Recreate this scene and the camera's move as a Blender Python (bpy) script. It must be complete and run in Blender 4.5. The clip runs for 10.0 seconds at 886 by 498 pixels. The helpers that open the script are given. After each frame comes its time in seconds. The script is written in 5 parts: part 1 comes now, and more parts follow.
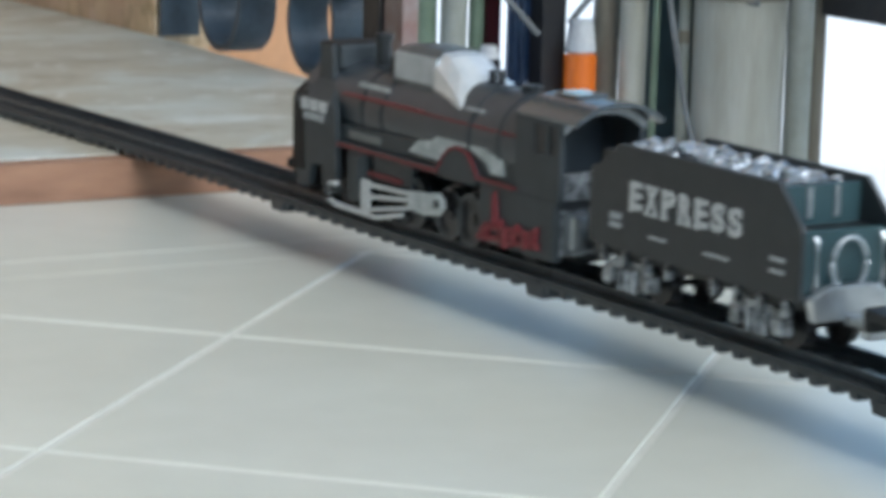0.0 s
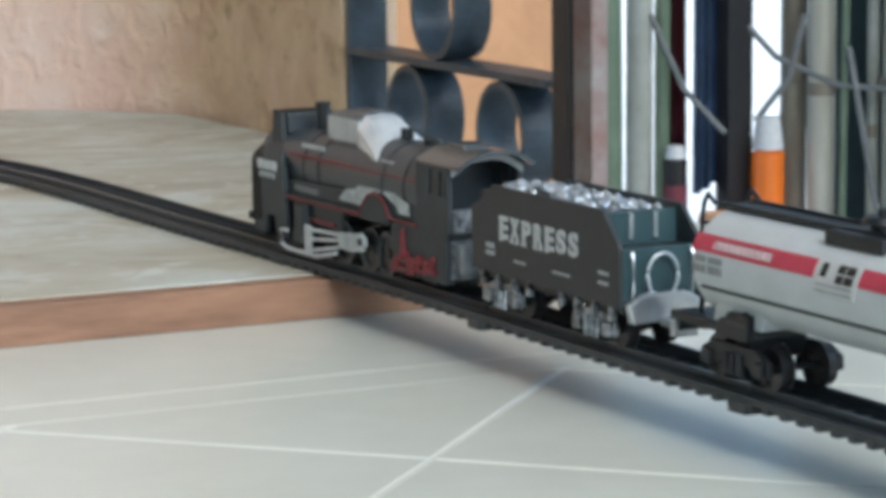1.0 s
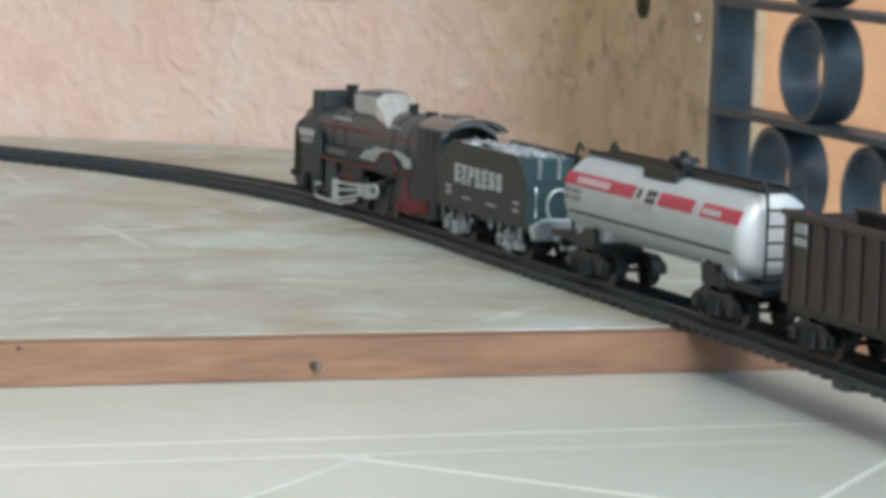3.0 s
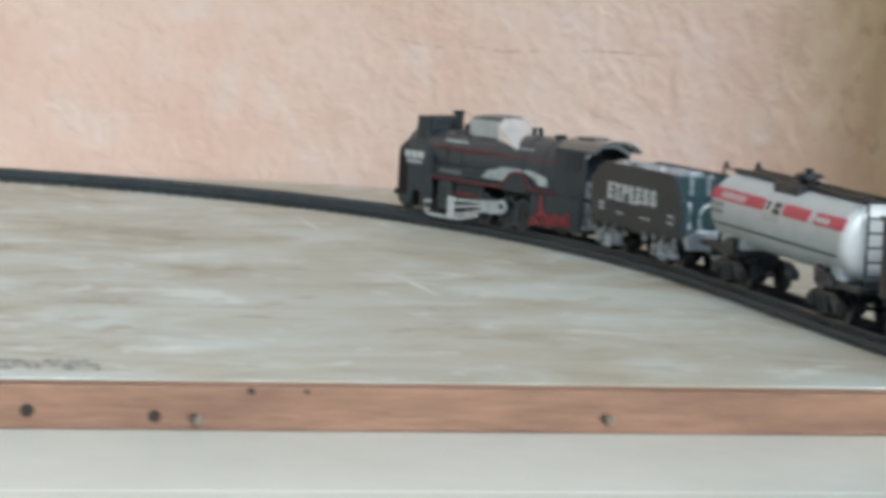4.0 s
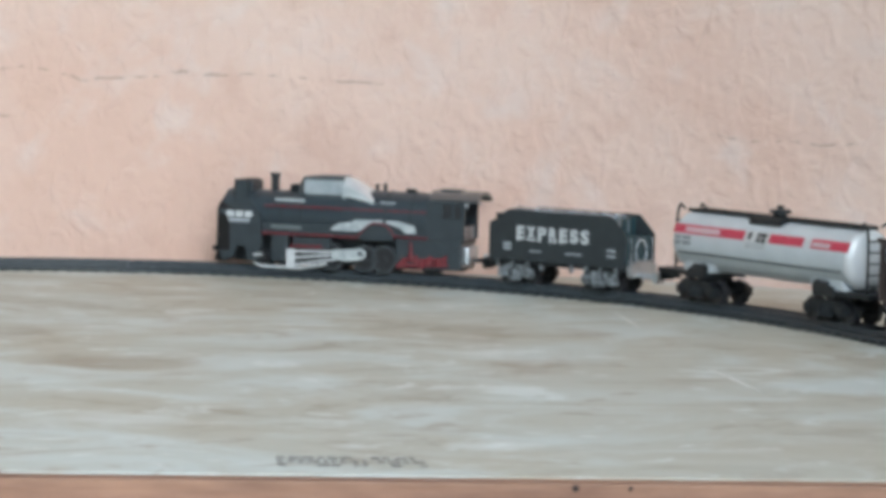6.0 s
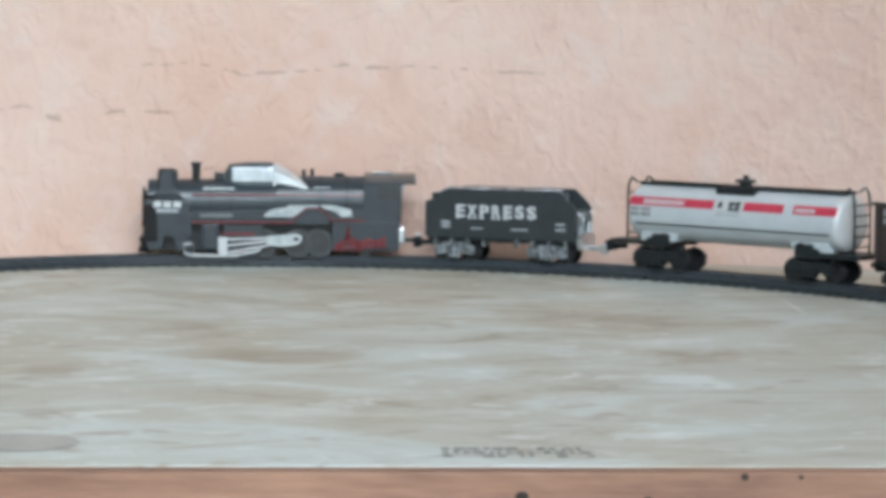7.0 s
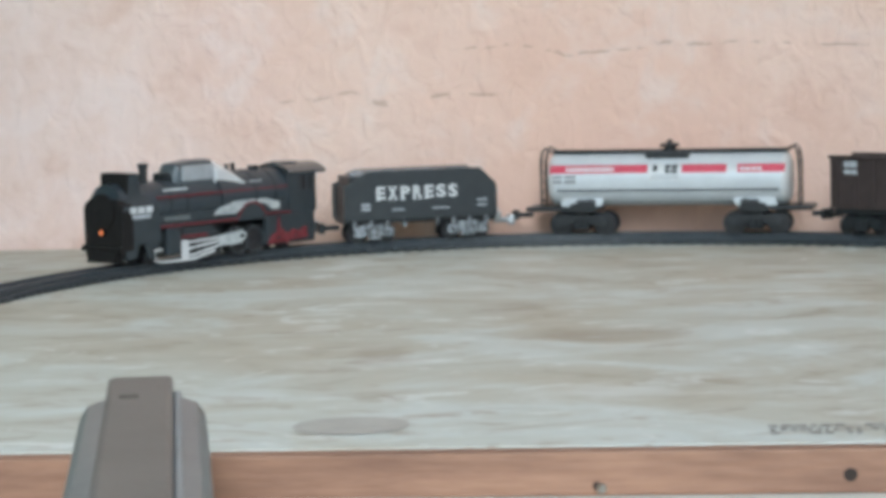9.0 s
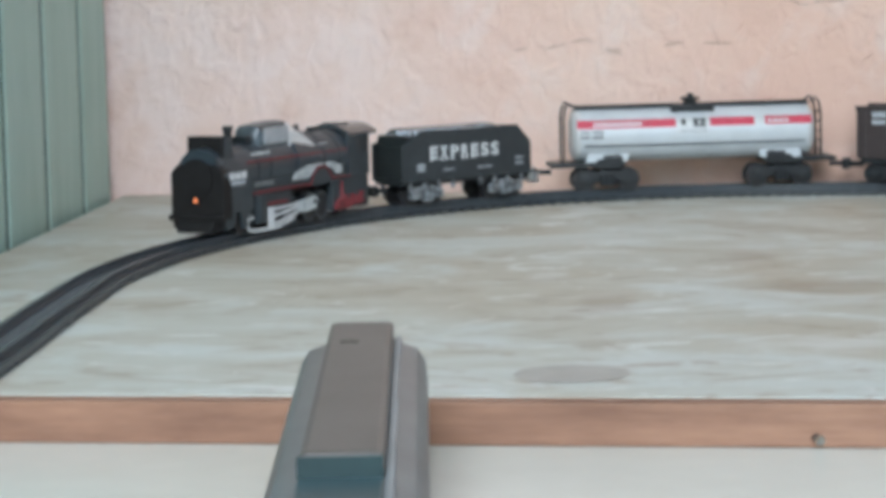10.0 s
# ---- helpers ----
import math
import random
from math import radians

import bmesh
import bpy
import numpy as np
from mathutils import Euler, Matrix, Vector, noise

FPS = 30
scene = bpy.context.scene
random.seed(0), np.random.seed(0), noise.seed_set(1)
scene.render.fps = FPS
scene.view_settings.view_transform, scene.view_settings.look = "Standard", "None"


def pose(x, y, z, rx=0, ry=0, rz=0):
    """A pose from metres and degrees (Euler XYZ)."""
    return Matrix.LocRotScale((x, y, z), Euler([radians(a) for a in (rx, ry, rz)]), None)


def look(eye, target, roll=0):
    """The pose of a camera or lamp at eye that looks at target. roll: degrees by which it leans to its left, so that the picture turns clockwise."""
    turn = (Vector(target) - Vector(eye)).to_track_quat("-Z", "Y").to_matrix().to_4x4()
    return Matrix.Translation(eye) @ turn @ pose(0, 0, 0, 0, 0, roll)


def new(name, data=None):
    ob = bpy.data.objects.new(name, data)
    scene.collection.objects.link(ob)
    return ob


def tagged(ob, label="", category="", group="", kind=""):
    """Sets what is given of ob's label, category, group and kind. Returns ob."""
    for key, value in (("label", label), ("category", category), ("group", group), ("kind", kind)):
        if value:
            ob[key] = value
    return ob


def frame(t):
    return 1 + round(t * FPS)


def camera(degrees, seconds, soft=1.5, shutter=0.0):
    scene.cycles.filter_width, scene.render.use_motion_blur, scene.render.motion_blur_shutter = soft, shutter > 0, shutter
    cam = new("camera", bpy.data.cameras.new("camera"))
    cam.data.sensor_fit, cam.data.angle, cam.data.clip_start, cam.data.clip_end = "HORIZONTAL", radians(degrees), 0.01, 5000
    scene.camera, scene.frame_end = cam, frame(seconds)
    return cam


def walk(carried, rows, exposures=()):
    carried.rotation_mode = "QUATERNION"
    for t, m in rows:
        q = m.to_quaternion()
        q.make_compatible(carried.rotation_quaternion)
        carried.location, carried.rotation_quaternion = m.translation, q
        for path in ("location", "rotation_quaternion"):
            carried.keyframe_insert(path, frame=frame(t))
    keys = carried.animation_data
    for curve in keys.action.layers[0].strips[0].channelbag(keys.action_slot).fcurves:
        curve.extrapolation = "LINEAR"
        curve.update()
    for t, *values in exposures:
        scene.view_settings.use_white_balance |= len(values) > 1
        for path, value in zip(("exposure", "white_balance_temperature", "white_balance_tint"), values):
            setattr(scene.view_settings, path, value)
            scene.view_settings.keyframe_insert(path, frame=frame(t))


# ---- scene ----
cam = camera(18.227, 10.0, 4.6, 0.4)


def view(x, y, z, yaw, pitch, roll):
    """A camera pose: yaw to the right of +y, pitch up, roll, in degrees."""
    return pose(x, y, z, 90 + pitch, 0, -yaw) @ pose(0, 0, 0, 0, 0, roll)


walk(cam, [
    (0, view(-0.1585, -1.0570, 0.1791, 29.209, -10.674, 1.501)),
    (0.3, view(-0.1594, -1.0577, 0.1828, 28.859, -9.637, 0.503)),
    (0.5, view(-0.1599, -1.0547, 0.1857, 28.173, -9.468, 0.546)),
    (1, view(-0.1601, -1.0521, 0.1866, 25.276, -8.724, -0.634)),
    (1.5, view(-0.1599, -1.0496, 0.1861, 23.302, -8.090, -0.432)),
    (2, view(-0.1602, -1.0495, 0.1858, 21.092, -7.837, 0.231)),
    (2.2, view(-0.1608, -1.0473, 0.1856, 20.823, -7.812, 0.599)),
    (3.3, view(-0.1682, -1.0295, 0.1696, 16.923, -6.889, 2.145)),
    (3.5, view(-0.1676, -1.0284, 0.1702, 15.795, -6.650, 2.104)),
    (4, view(-0.1635, -1.0117, 0.1650, 12.335, -6.176, 2.643)),
    (4.2, view(-0.1616, -1.0160, 0.1632, 10.753, -5.151, 2.887)),
    (4.5, view(-0.1640, -1.0167, 0.1649, 9.865, -3.003, 3.572)),
    (5, view(-0.1695, -1.0172, 0.1616, 8.123, -4.475, 2.392)),
    (5.5, view(-0.1676, -1.0166, 0.1666, 7.069, -3.702, 2.165)),
    (6, view(-0.1695, -1.0212, 0.1680, 5.803, -4.489, 1.538)),
    (6.2, view(-0.1694, -1.0238, 0.1710, 5.037, -4.733, 1.297)),
    (7.3, view(-0.1653, -1.0085, 0.1638, 1.199, -4.505, 0.097)),
    (7.5, view(-0.1632, -1.0120, 0.1653, 0.351, -4.350, -0.126)),
    (8, view(-0.1621, -1.0135, 0.1660, -0.967, -4.671, -0.503)),
    (8.5, view(-0.1609, -1.0157, 0.1687, -3.058, -4.504, -1.138)),
    (9, view(-0.1643, -1.0184, 0.1680, -4.537, -5.126, -1.473)),
    (9.5, view(-0.1595, -1.0236, 0.1741, -7.344, -5.058, -2.343)),
    (10, view(-0.1547, -1.0227, 0.1695, -9.663, -6.129, -1.343)),
], [(0, 0.98, 5950, 4), (1, 1.10, 6050, 4), (2, 1.10, 6080, 3), (4.5, 1.10, 5830, 2), (6, 1.06, 5720, 3), (8, 1.04, 5700, 2), (9, 0.99, 5740, 2), (9.5, 0.99, 5740, 2), (10, 0.97, 5650, 3)])

# ---- world and light ----
world = bpy.data.worlds.new("world")
scene.world = world
world.use_nodes = True
wn, wl = world.node_tree.nodes, world.node_tree.links
sky = wn.new("ShaderNodeTexSky")
sky.sky_type = 'NISHITA'
sky.sun_disc = False
sky.sun_elevation = radians(40)
sky.sun_rotation = radians(168)
wl.new(sky.outputs[0], wn["Background"].inputs[0])
wn["Background"].inputs[1].default_value = 0.14
sun = new("sun", bpy.data.lights.new("sun", 'SUN'))
sun.data.energy = 3.0
sun.data.angle = radians(50)
sun.data.color = (1.0, 0.97, 0.94)
sun.matrix_world = look((0.55, -2.61, 2.40), (0, 0, 0))

# ---- materials ----
def material(name, col, rough=0.5, metal=0.0, col2=None, scale=40.0, amount=0.5, bump=0.0, bump_scale=200.0, stretch=(1, 1, 1), spec=0.5, coat=0.0):
    """A principled surface whose colour wanders between two tones at two scales, with fine relief."""
    m = bpy.data.materials.new(name)
    m.use_nodes = True
    n, l = m.node_tree.nodes, m.node_tree.links
    p = n["Principled BSDF"]
    tc = n.new("ShaderNodeTexCoord")
    mp = n.new("ShaderNodeMapping")
    mp.inputs["Scale"].default_value = stretch
    l.new(tc.outputs["Object"], mp.inputs["Vector"])
    a = n.new("ShaderNodeTexNoise")
    a.inputs["Scale"].default_value = scale
    a.inputs["Detail"].default_value = 6
    b = n.new("ShaderNodeTexNoise")
    b.inputs["Scale"].default_value = scale * 6.3
    b.inputs["Detail"].default_value = 3
    for t in (a, b):
        l.new(mp.outputs[0], t.inputs["Vector"])
    add = n.new("ShaderNodeMath")
    add.operation = 'MULTIPLY_ADD'
    add.inputs[1].default_value = 0.35
    l.new(b.outputs[0], add.inputs[0])
    l.new(a.outputs[0], add.inputs[2])
    ramp = n.new("ShaderNodeMapRange")
    ramp.inputs["From Min"].default_value = 0.5
    ramp.inputs["From Max"].default_value = 0.85
    l.new(add.outputs[0], ramp.inputs["Value"])
    mix = n.new("ShaderNodeMix")
    mix.data_type = 'RGBA'
    c2 = col2 or tuple(c * (1 - amount * 0.5) for c in col)
    mix.inputs["A"].default_value = (*col, 1)
    mix.inputs["B"].default_value = (*c2, 1)
    l.new(ramp.outputs[0], mix.inputs["Factor"])
    l.new(mix.outputs["Result"], p.inputs["Base Color"])
    p.inputs["Roughness"].default_value = rough
    p.inputs["Metallic"].default_value = metal
    p.inputs["Specular IOR Level"].default_value = spec
    p.inputs["Coat Weight"].default_value = coat
    if bump:
        c = n.new("ShaderNodeTexNoise")
        c.inputs["Scale"].default_value = bump_scale
        c.inputs["Detail"].default_value = 5
        l.new(mp.outputs[0], c.inputs["Vector"])
        bp = n.new("ShaderNodeBump")
        bp.inputs["Strength"].default_value = bump
        bp.inputs["Distance"].default_value = 0.002
        l.new(c.outputs[0], bp.inputs["Height"])
        l.new(bp.outputs[0], p.inputs["Normal"])
    return m


def nodes_of(m):
    return m.node_tree.nodes, m.node_tree.links, m.node_tree.nodes["Principled BSDF"]


def noise_node(n, l, vec, scale, detail=5.0, rough=0.55, dist=0.0):
    t = n.new("ShaderNodeTexNoise")
    t.inputs["Scale"].default_value = scale
    t.inputs["Detail"].default_value = detail
    t.inputs["Roughness"].default_value = rough
    t.inputs["Distortion"].default_value = dist
    l.new(vec, t.inputs["Vector"])
    return t.outputs[0]


def span(n, l, value, lo, hi, a=0.0, b=1.0):
    r = n.new("ShaderNodeMapRange")
    for k, v in (("From Min", lo), ("From Max", hi), ("To Min", a), ("To Max", b)):
        r.inputs[k].default_value = v
    l.new(value, r.inputs["Value"])
    return r.outputs[0]


def blend(n, l, fac, a, b):
    """Mix of two colours (tuples or sockets)."""
    x = n.new("ShaderNodeMix")
    x.data_type = 'RGBA'
    for key, v in (("A", a), ("B", b)):
        if isinstance(v, tuple):
            x.inputs[key].default_value = (*v, 1)
        else:
            l.new(v, x.inputs[key])
    l.new(fac, x.inputs["Factor"])
    return x.outputs["Result"]


def maths(n, l, op, a, b):
    x = n.new("ShaderNodeMath")
    x.operation = op
    for i, v in enumerate((a, b)):
        if isinstance(v, (int, float)):
            x.inputs[i].default_value = v
        else:
            l.new(v, x.inputs[i])
    return x.outputs[0]


def plaster():
    """Salmon limewash on rough plaster: trowel marks, paler patches, ochre damp stain towards the corner."""
    m = bpy.data.materials.new("salmon_plaster")
    m.use_nodes = True
    n, l, p = nodes_of(m)
    tc = n.new("ShaderNodeTexCoord").outputs["Object"]
    xyz = n.new("ShaderNodeSeparateXYZ")
    l.new(tc, xyz.inputs[0])
    big = noise_node(n, l, tc, 5.0, 4)
    mid = noise_node(n, l, tc, 26.0, 6, 0.6, 0.4)
    fine = noise_node(n, l, tc, 160.0, 4)
    base = blend(n, l, span(n, l, big, 0.38, 0.62), (0.645, 0.445, 0.356), (0.692, 0.525, 0.441))
    base = blend(n, l, span(n, l, mid, 0.52, 0.72, 0, 0.65), base, (0.68, 0.57, 0.515))
    base = blend(n, l, span(n, l, mid, 0.44, 0.30, 0, 0.55), base, (0.58, 0.385, 0.305))
    # a paler, pinkish-white field at the far left
    wob = maths(n, l, 'MULTIPLY', big, 0.25)
    left = span(n, l, maths(n, l, 'ADD', xyz.outputs[0], wob), -0.27, -0.45)
    base = blend(n, l, maths(n, l, 'MULTIPLY', left, span(n, l, mid, 0.30, 0.6, 0.2, 0.62)), base, (0.77, 0.635, 0.60))
    # ochre damp stain at the right-hand corner
    reach = maths(n, l, 'ADD', xyz.outputs[0], maths(n, l, 'MULTIPLY', big, 0.12))
    st = maths(n, l, 'MULTIPLY', span(n, l, reach, 0.47, 0.53), span(n, l, mid, 0.25, 0.55, 0.62, 1.0))
    och = blend(n, l, span(n, l, mid, 0.40, 0.60), (0.56, 0.41, 0.25), (0.68, 0.52, 0.35))
    och = blend(n, l, span(n, l, noise_node(n, l, tc, 45.0, 5, 0.6), 0.54, 0.66, 0, 0.85), och, (0.36, 0.26, 0.145))
    och = blend(n, l, span(n, l, noise_node(n, l, tc, 21.0, 3, 0.5, 0.8), 0.60, 0.68, 0, 0.75), och, (0.66, 0.50, 0.38))
    base = blend(n, l, st, base, och)
    # small dirty cracks running level along the wall
    z1 = maths(n, l, 'SUBTRACT', xyz.outputs[2], maths(n, l, 'MULTIPLY', noise_node(n, l, tc, 14.0, 3), 0.03))
    for level, half, xa, xb in ((0.119, 0.0014, -0.30, -0.02), (0.089, 0.0020, -0.43, -0.27), (0.086, 0.0014, 0.20, 0.36)):
        d = maths(n, l, 'ABSOLUTE', maths(n, l, 'SUBTRACT', z1, level), 0.0)
        line = maths(n, l, 'MULTIPLY', span(n, l, d, half, half * 0.3), span(n, l, noise_node(n, l, tc, 85.0 + level * 60, 3), 0.46, 0.56, 0.0, 0.42))
        line = maths(n, l, 'MULTIPLY', line, maths(n, l, 'MULTIPLY', span(n, l, xyz.outputs[0], xa - 0.01, xa + 0.01), span(n, l, xyz.outputs[0], xb + 0.01, xb - 0.01)))
        base = blend(n, l, line, base, (0.22, 0.15, 0.11))
    l.new(base, p.inputs["Base Color"])
    p.inputs["Roughness"].default_value = 0.86
    p.inputs["Specular IOR Level"].default_value = 0.25
    trowel = n.new("ShaderNodeMapping")
    trowel.inputs["Scale"].default_value = (1.0, 1.0, 0.72)
    trowel.inputs["Rotation"].default_value = (0, 0.45, 0)
    l.new(tc, trowel.inputs["Vector"])
    tr = span(n, l, noise_node(n, l, trowel.outputs[0], 70.0, 4, 0.5, 0.7), 0.42, 0.72)
    h = maths(n, l, 'ADD', maths(n, l, 'MULTIPLY', tr, 1.0), maths(n, l, 'MULTIPLY', fine, 0.45))
    bp = n.new("ShaderNodeBump")
    bp.inputs["Strength"].default_value = 0.8
    bp.inputs["Distance"].default_value = 0.0017
    l.new(h, bp.inputs["Height"])
    l.new(bp.outputs[0], p.inputs["Normal"])
    return m


# places of streaks and smears on the board: x, y, half length, half width
BROWN_STREAKS = ((-0.195, 0.352, 0.042, 0.029), (-0.166, 0.37, 0.01, 0.022), (-0.107, 0.491, 0.011, 0.023), (-0.315, 0.237, 0.013, 0.01), (-0.244, 0.097, 0.016, 0.006), (-0.284, 0.146, 0.014, 0.01), (-0.061, 0.101, 0.009, 0.008), (0.016, 0.358, 0.017, 0.029), (-0.005, 0.046, 0.005, 0.004), (-0.226, 0.016, 0.005, 0.004), (-0.167, 0.016, 0.006, 0.004), (-0.043, 0.231, 0.008, 0.016), (-0.296, 0.288, 0.016, 0.035), (-0.247, 0.48, 0.022, 0.028))
WHITE_SMEARS = ((-0.339, 0.404, 0.015, 0.015), (-0.352, 0.31, 0.011, 0.009), (-0.156, 0.183, 0.006, 0.016), (-0.03, 0.277, 0.013, 0.008), (-0.091, 0.083, 0.008, 0.009), (-0.188, 0.152, 0.031, 0.024), (-0.102, 0.151, 0.014, 0.017), (-0.028, 0.092, 0.02, 0.014), (0.009, 0.42, 0.018, 0.016))


def worn_plywood():
    """Plywood face with thin worn whitewash: grain along x, pale smears with sky sheen painted in, brown rubbed places,
    a ring stain and a faded stamp.
    """
    m = bpy.data.materials.new("whitewashed_plywood")
    m.use_nodes = True
    n, l, p = nodes_of(m)
    tc = n.new("ShaderNodeTexCoord").outputs["Object"]
    mp = n.new("ShaderNodeMapping")
    mp.inputs["Scale"].default_value = (0.75, 1.15, 1.0)
    l.new(tc, mp.inputs["Vector"])
    v = mp.outputs[0]
    mp2 = n.new("ShaderNodeMapping")
    mp2.inputs["Scale"].default_value = (0.8, 2.6, 1.0)
    l.new(tc, mp2.inputs["Vector"])
    grain = noise_node(n, l, mp2.outputs[0], 26.0, 6, 0.6, 0.5)
    a = noise_node(n, l, v, 4.2, 5, 0.6, 0.8)
    b = noise_node(n, l, v, 9.5, 7, 0.66, 0.9)
    c = noise_node(n, l, v, 19.0, 6, 0.6, 1.6)
    col = blend(n, l, span(n, l, a, 0.38, 0.60), (0.395, 0.365, 0.292), (0.429, 0.430, 0.375))
    # cyan-white blotches: worn whitewash together with painted sky sheen
    col = blend(n, l, span(n, l, b, 0.49, 0.60, 0, 0.9), col, (0.483, 0.512, 0.480))
    col = blend(n, l, span(n, l, b, 0.45, 0.34, 0, 0.6), col, (0.307, 0.250, 0.185))
    col = blend(n, l, span(n, l, c, 0.57, 0.66, 0, 0.6), col, (0.263, 0.205, 0.145))
    col = blend(n, l, span(n, l, c, 0.41, 0.34, 0, 0.7), col, (0.609, 0.630, 0.60))
    col = blend(n, l, span(n, l, grain, 0.57, 0.74, 0, 0.22), col, (0.566, 0.585, 0.57))
    col = blend(n, l, span(n, l, grain, 0.36, 0.27, 0, 0.35), col, (0.234, 0.19, 0.150))
    smear = noise_node(n, l, v, 30.0, 4, 0.5, 1.5)
    col = blend(n, l, span(n, l, smear, 0.64, 0.70, 0, 0.6), col, (0.663, 0.67, 0.65))
    # rubbed brown streaks and thick whitewash smears, each at its own place
    xyz = n.new("ShaderNodeSeparateXYZ")
    l.new(tc, xyz.inputs[0])
    wob = maths(n, l, 'MULTIPLY', maths(n, l, 'SUBTRACT', noise_node(n, l, tc, 38.0, 4, 0.6), 0.5), 0.05)
    px, py = maths(n, l, 'ADD', xyz.outputs[0], maths(n, l, 'MULTIPLY', wob, 2.0)), maths(n, l, 'ADD', xyz.outputs[1], wob)
    for spots, tint, most in ((BROWN_STREAKS, (0.250, 0.190, 0.135), 0.62), (WHITE_SMEARS, (0.60, 0.615, 0.585), 0.7)):
        for x, y, rx, ry in spots:
            du = maths(n, l, 'MULTIPLY', maths(n, l, 'SUBTRACT', px, x), 1 / rx)
            dv = maths(n, l, 'MULTIPLY', maths(n, l, 'SUBTRACT', py, y), 1 / ry)
            d2 = maths(n, l, 'ADD', maths(n, l, 'MULTIPLY', du, du), maths(n, l, 'MULTIPLY', dv, dv))
            col = blend(n, l, maths(n, l, 'MULTIPLY', span(n, l, d2, 1.5, 0.1, 0, most), span(n, l, grain, 0.35, 0.6, 0.45, 1.0)), col, tint)
    l.new(col, p.inputs["Base Color"])
    l.new(span(n, l, b, 0.3, 0.7, 0.62, 0.42), p.inputs["Roughness"])
    p.inputs["Specular IOR Level"].default_value = 0.35
    bp = n.new("ShaderNodeBump")
    bp.inputs["Strength"].default_value = 0.35
    bp.inputs["Distance"].default_value = 0.001
    l.new(grain, bp.inputs["Height"])
    l.new(bp.outputs[0], p.inputs["Normal"])
    return m


M_PLASTER = plaster()
M_BOARD = worn_plywood()
M_LIP = material("red_brown_wood", (0.285, 0.155, 0.095), 0.6, 0, (0.165, 0.083, 0.050), 9, 0.5, 0.3, 60, (1, 6, 6))
M_STAIN = material("damp_ring_stain", (0.285, 0.272, 0.245), 0.5, 0, (0.36, 0.345, 0.31), 45)
M_STAMP = material("faded_stamp_ink", (0.14, 0.13, 0.12), 0.7, 0, (0.30, 0.28, 0.25), 180)
M_SCRATCH = material("white_scratch", (0.72, 0.71, 0.67), 0.7, 0, (0.62, 0.60, 0.55), 90)
M_TILE = material("cream_glazed_tile", (0.58, 0.59, 0.53), 0.26, 0, (0.53, 0.535, 0.475), 9, 0.3, 0.05, 30, spec=0.5)
M_GROUT = material("pale_grout", (0.53, 0.54, 0.495), 0.8, 0, (0.48, 0.475, 0.43), 70, bump=0.3)
M_NAIL = material("steel_nail", (0.55, 0.53, 0.48), 0.35, 0.9, (0.25, 0.2, 0.15), 600)
M_HOLE = material("dark_nail_hole", (0.03, 0.02, 0.015), 0.9)
M_TRACK = material("dark_grey_track_plastic", (0.024, 0.030, 0.036), 0.42, 0, (0.034, 0.040, 0.046), 90, spec=0.45)
M_RAIL = material("grey_plastic_rail", (0.034, 0.042, 0.05), 0.3, 0, (0.047, 0.056, 0.064), 120)
M_BLACK = material("black_gloss_plastic", (0.010, 0.012, 0.014), 0.42, 0, (0.013, 0.0155, 0.018), 150, bump=0.05, bump_scale=500, spec=0.4)
M_GREY = material("charcoal_plastic", (0.026, 0.033, 0.038), 0.48, 0, (0.033, 0.041, 0.047), 150, bump=0.05, bump_scale=500, spec=0.4)
M_BOILER = material("glossy_charcoal_plastic", (0.024, 0.033, 0.042), 0.30, 0, (0.030, 0.040, 0.050), 150, bump=0.05, bump_scale=500, spec=0.6)
M_RED = material("red_print", (0.165, 0.018, 0.024), 0.5, 0, (0.11, 0.012, 0.016), 300)
M_WHITE = material("white_print", (0.55, 0.56, 0.56), 0.5, 0, (0.44, 0.45, 0.46), 300)
M_SILVERP = material("silver_grey_print", (0.38, 0.40, 0.42), 0.4, 0, (0.28, 0.30, 0.32), 300)
M_CHROME = material("vacuum_plated_chrome", (0.58, 0.60, 0.62), 0.3, 0.9, (0.44, 0.47, 0.50), 200, bump=0.3, bump_scale=220)
M_TENDER = material("dark_slate_plastic", (0.023, 0.027, 0.030), 0.45, 0, (0.029, 0.034, 0.037), 120, bump=0.05, bump_scale=500, spec=0.4)
M_RIM = material("grey_wheel_rim", (0.060, 0.068, 0.074), 0.4, 0.1, (0.045, 0.052, 0.057), 200)
M_NOSE = material("matt_black_plastic", (0.010, 0.009, 0.009), 0.55, 0, (0.014, 0.013, 0.013), 150, spec=0.2)
# black roof whose base is lifted to blue-grey for the sky it mirrors
M_ROOF = material("glossy_roof_sky_tint", (0.036, 0.045, 0.052), 0.26, 0, (0.046, 0.056, 0.064), 120, spec=1.0, coat=0.5)
M_DOME = material("satin_plating", (0.50, 0.54, 0.57), 0.34, 0.5, (0.40, 0.44, 0.47), 160, bump=0.1, bump_scale=220)
M_CASING = material("satin_grey_casing", (0.085, 0.10, 0.11), 0.32, 0.2, (0.055, 0.066, 0.074), 160, spec=0.6)
# brighter twin of the dome plating, for the sky mirrored in its back
M_DOMEBACK = material("sky_bright_plating", (0.84, 0.87, 0.90), 0.30, 0.65, (0.66, 0.70, 0.74), 130, bump=0.2, bump_scale=200)
M_FEATHER = material("worn_silver_print", (0.52, 0.55, 0.55), 0.45, 0.1, (0.30, 0.33, 0.34), 230)
M_WHEEL = material("black_wheel_plastic", (0.014, 0.014, 0.016), 0.35, 0, (0.022, 0.022, 0.025), 300)
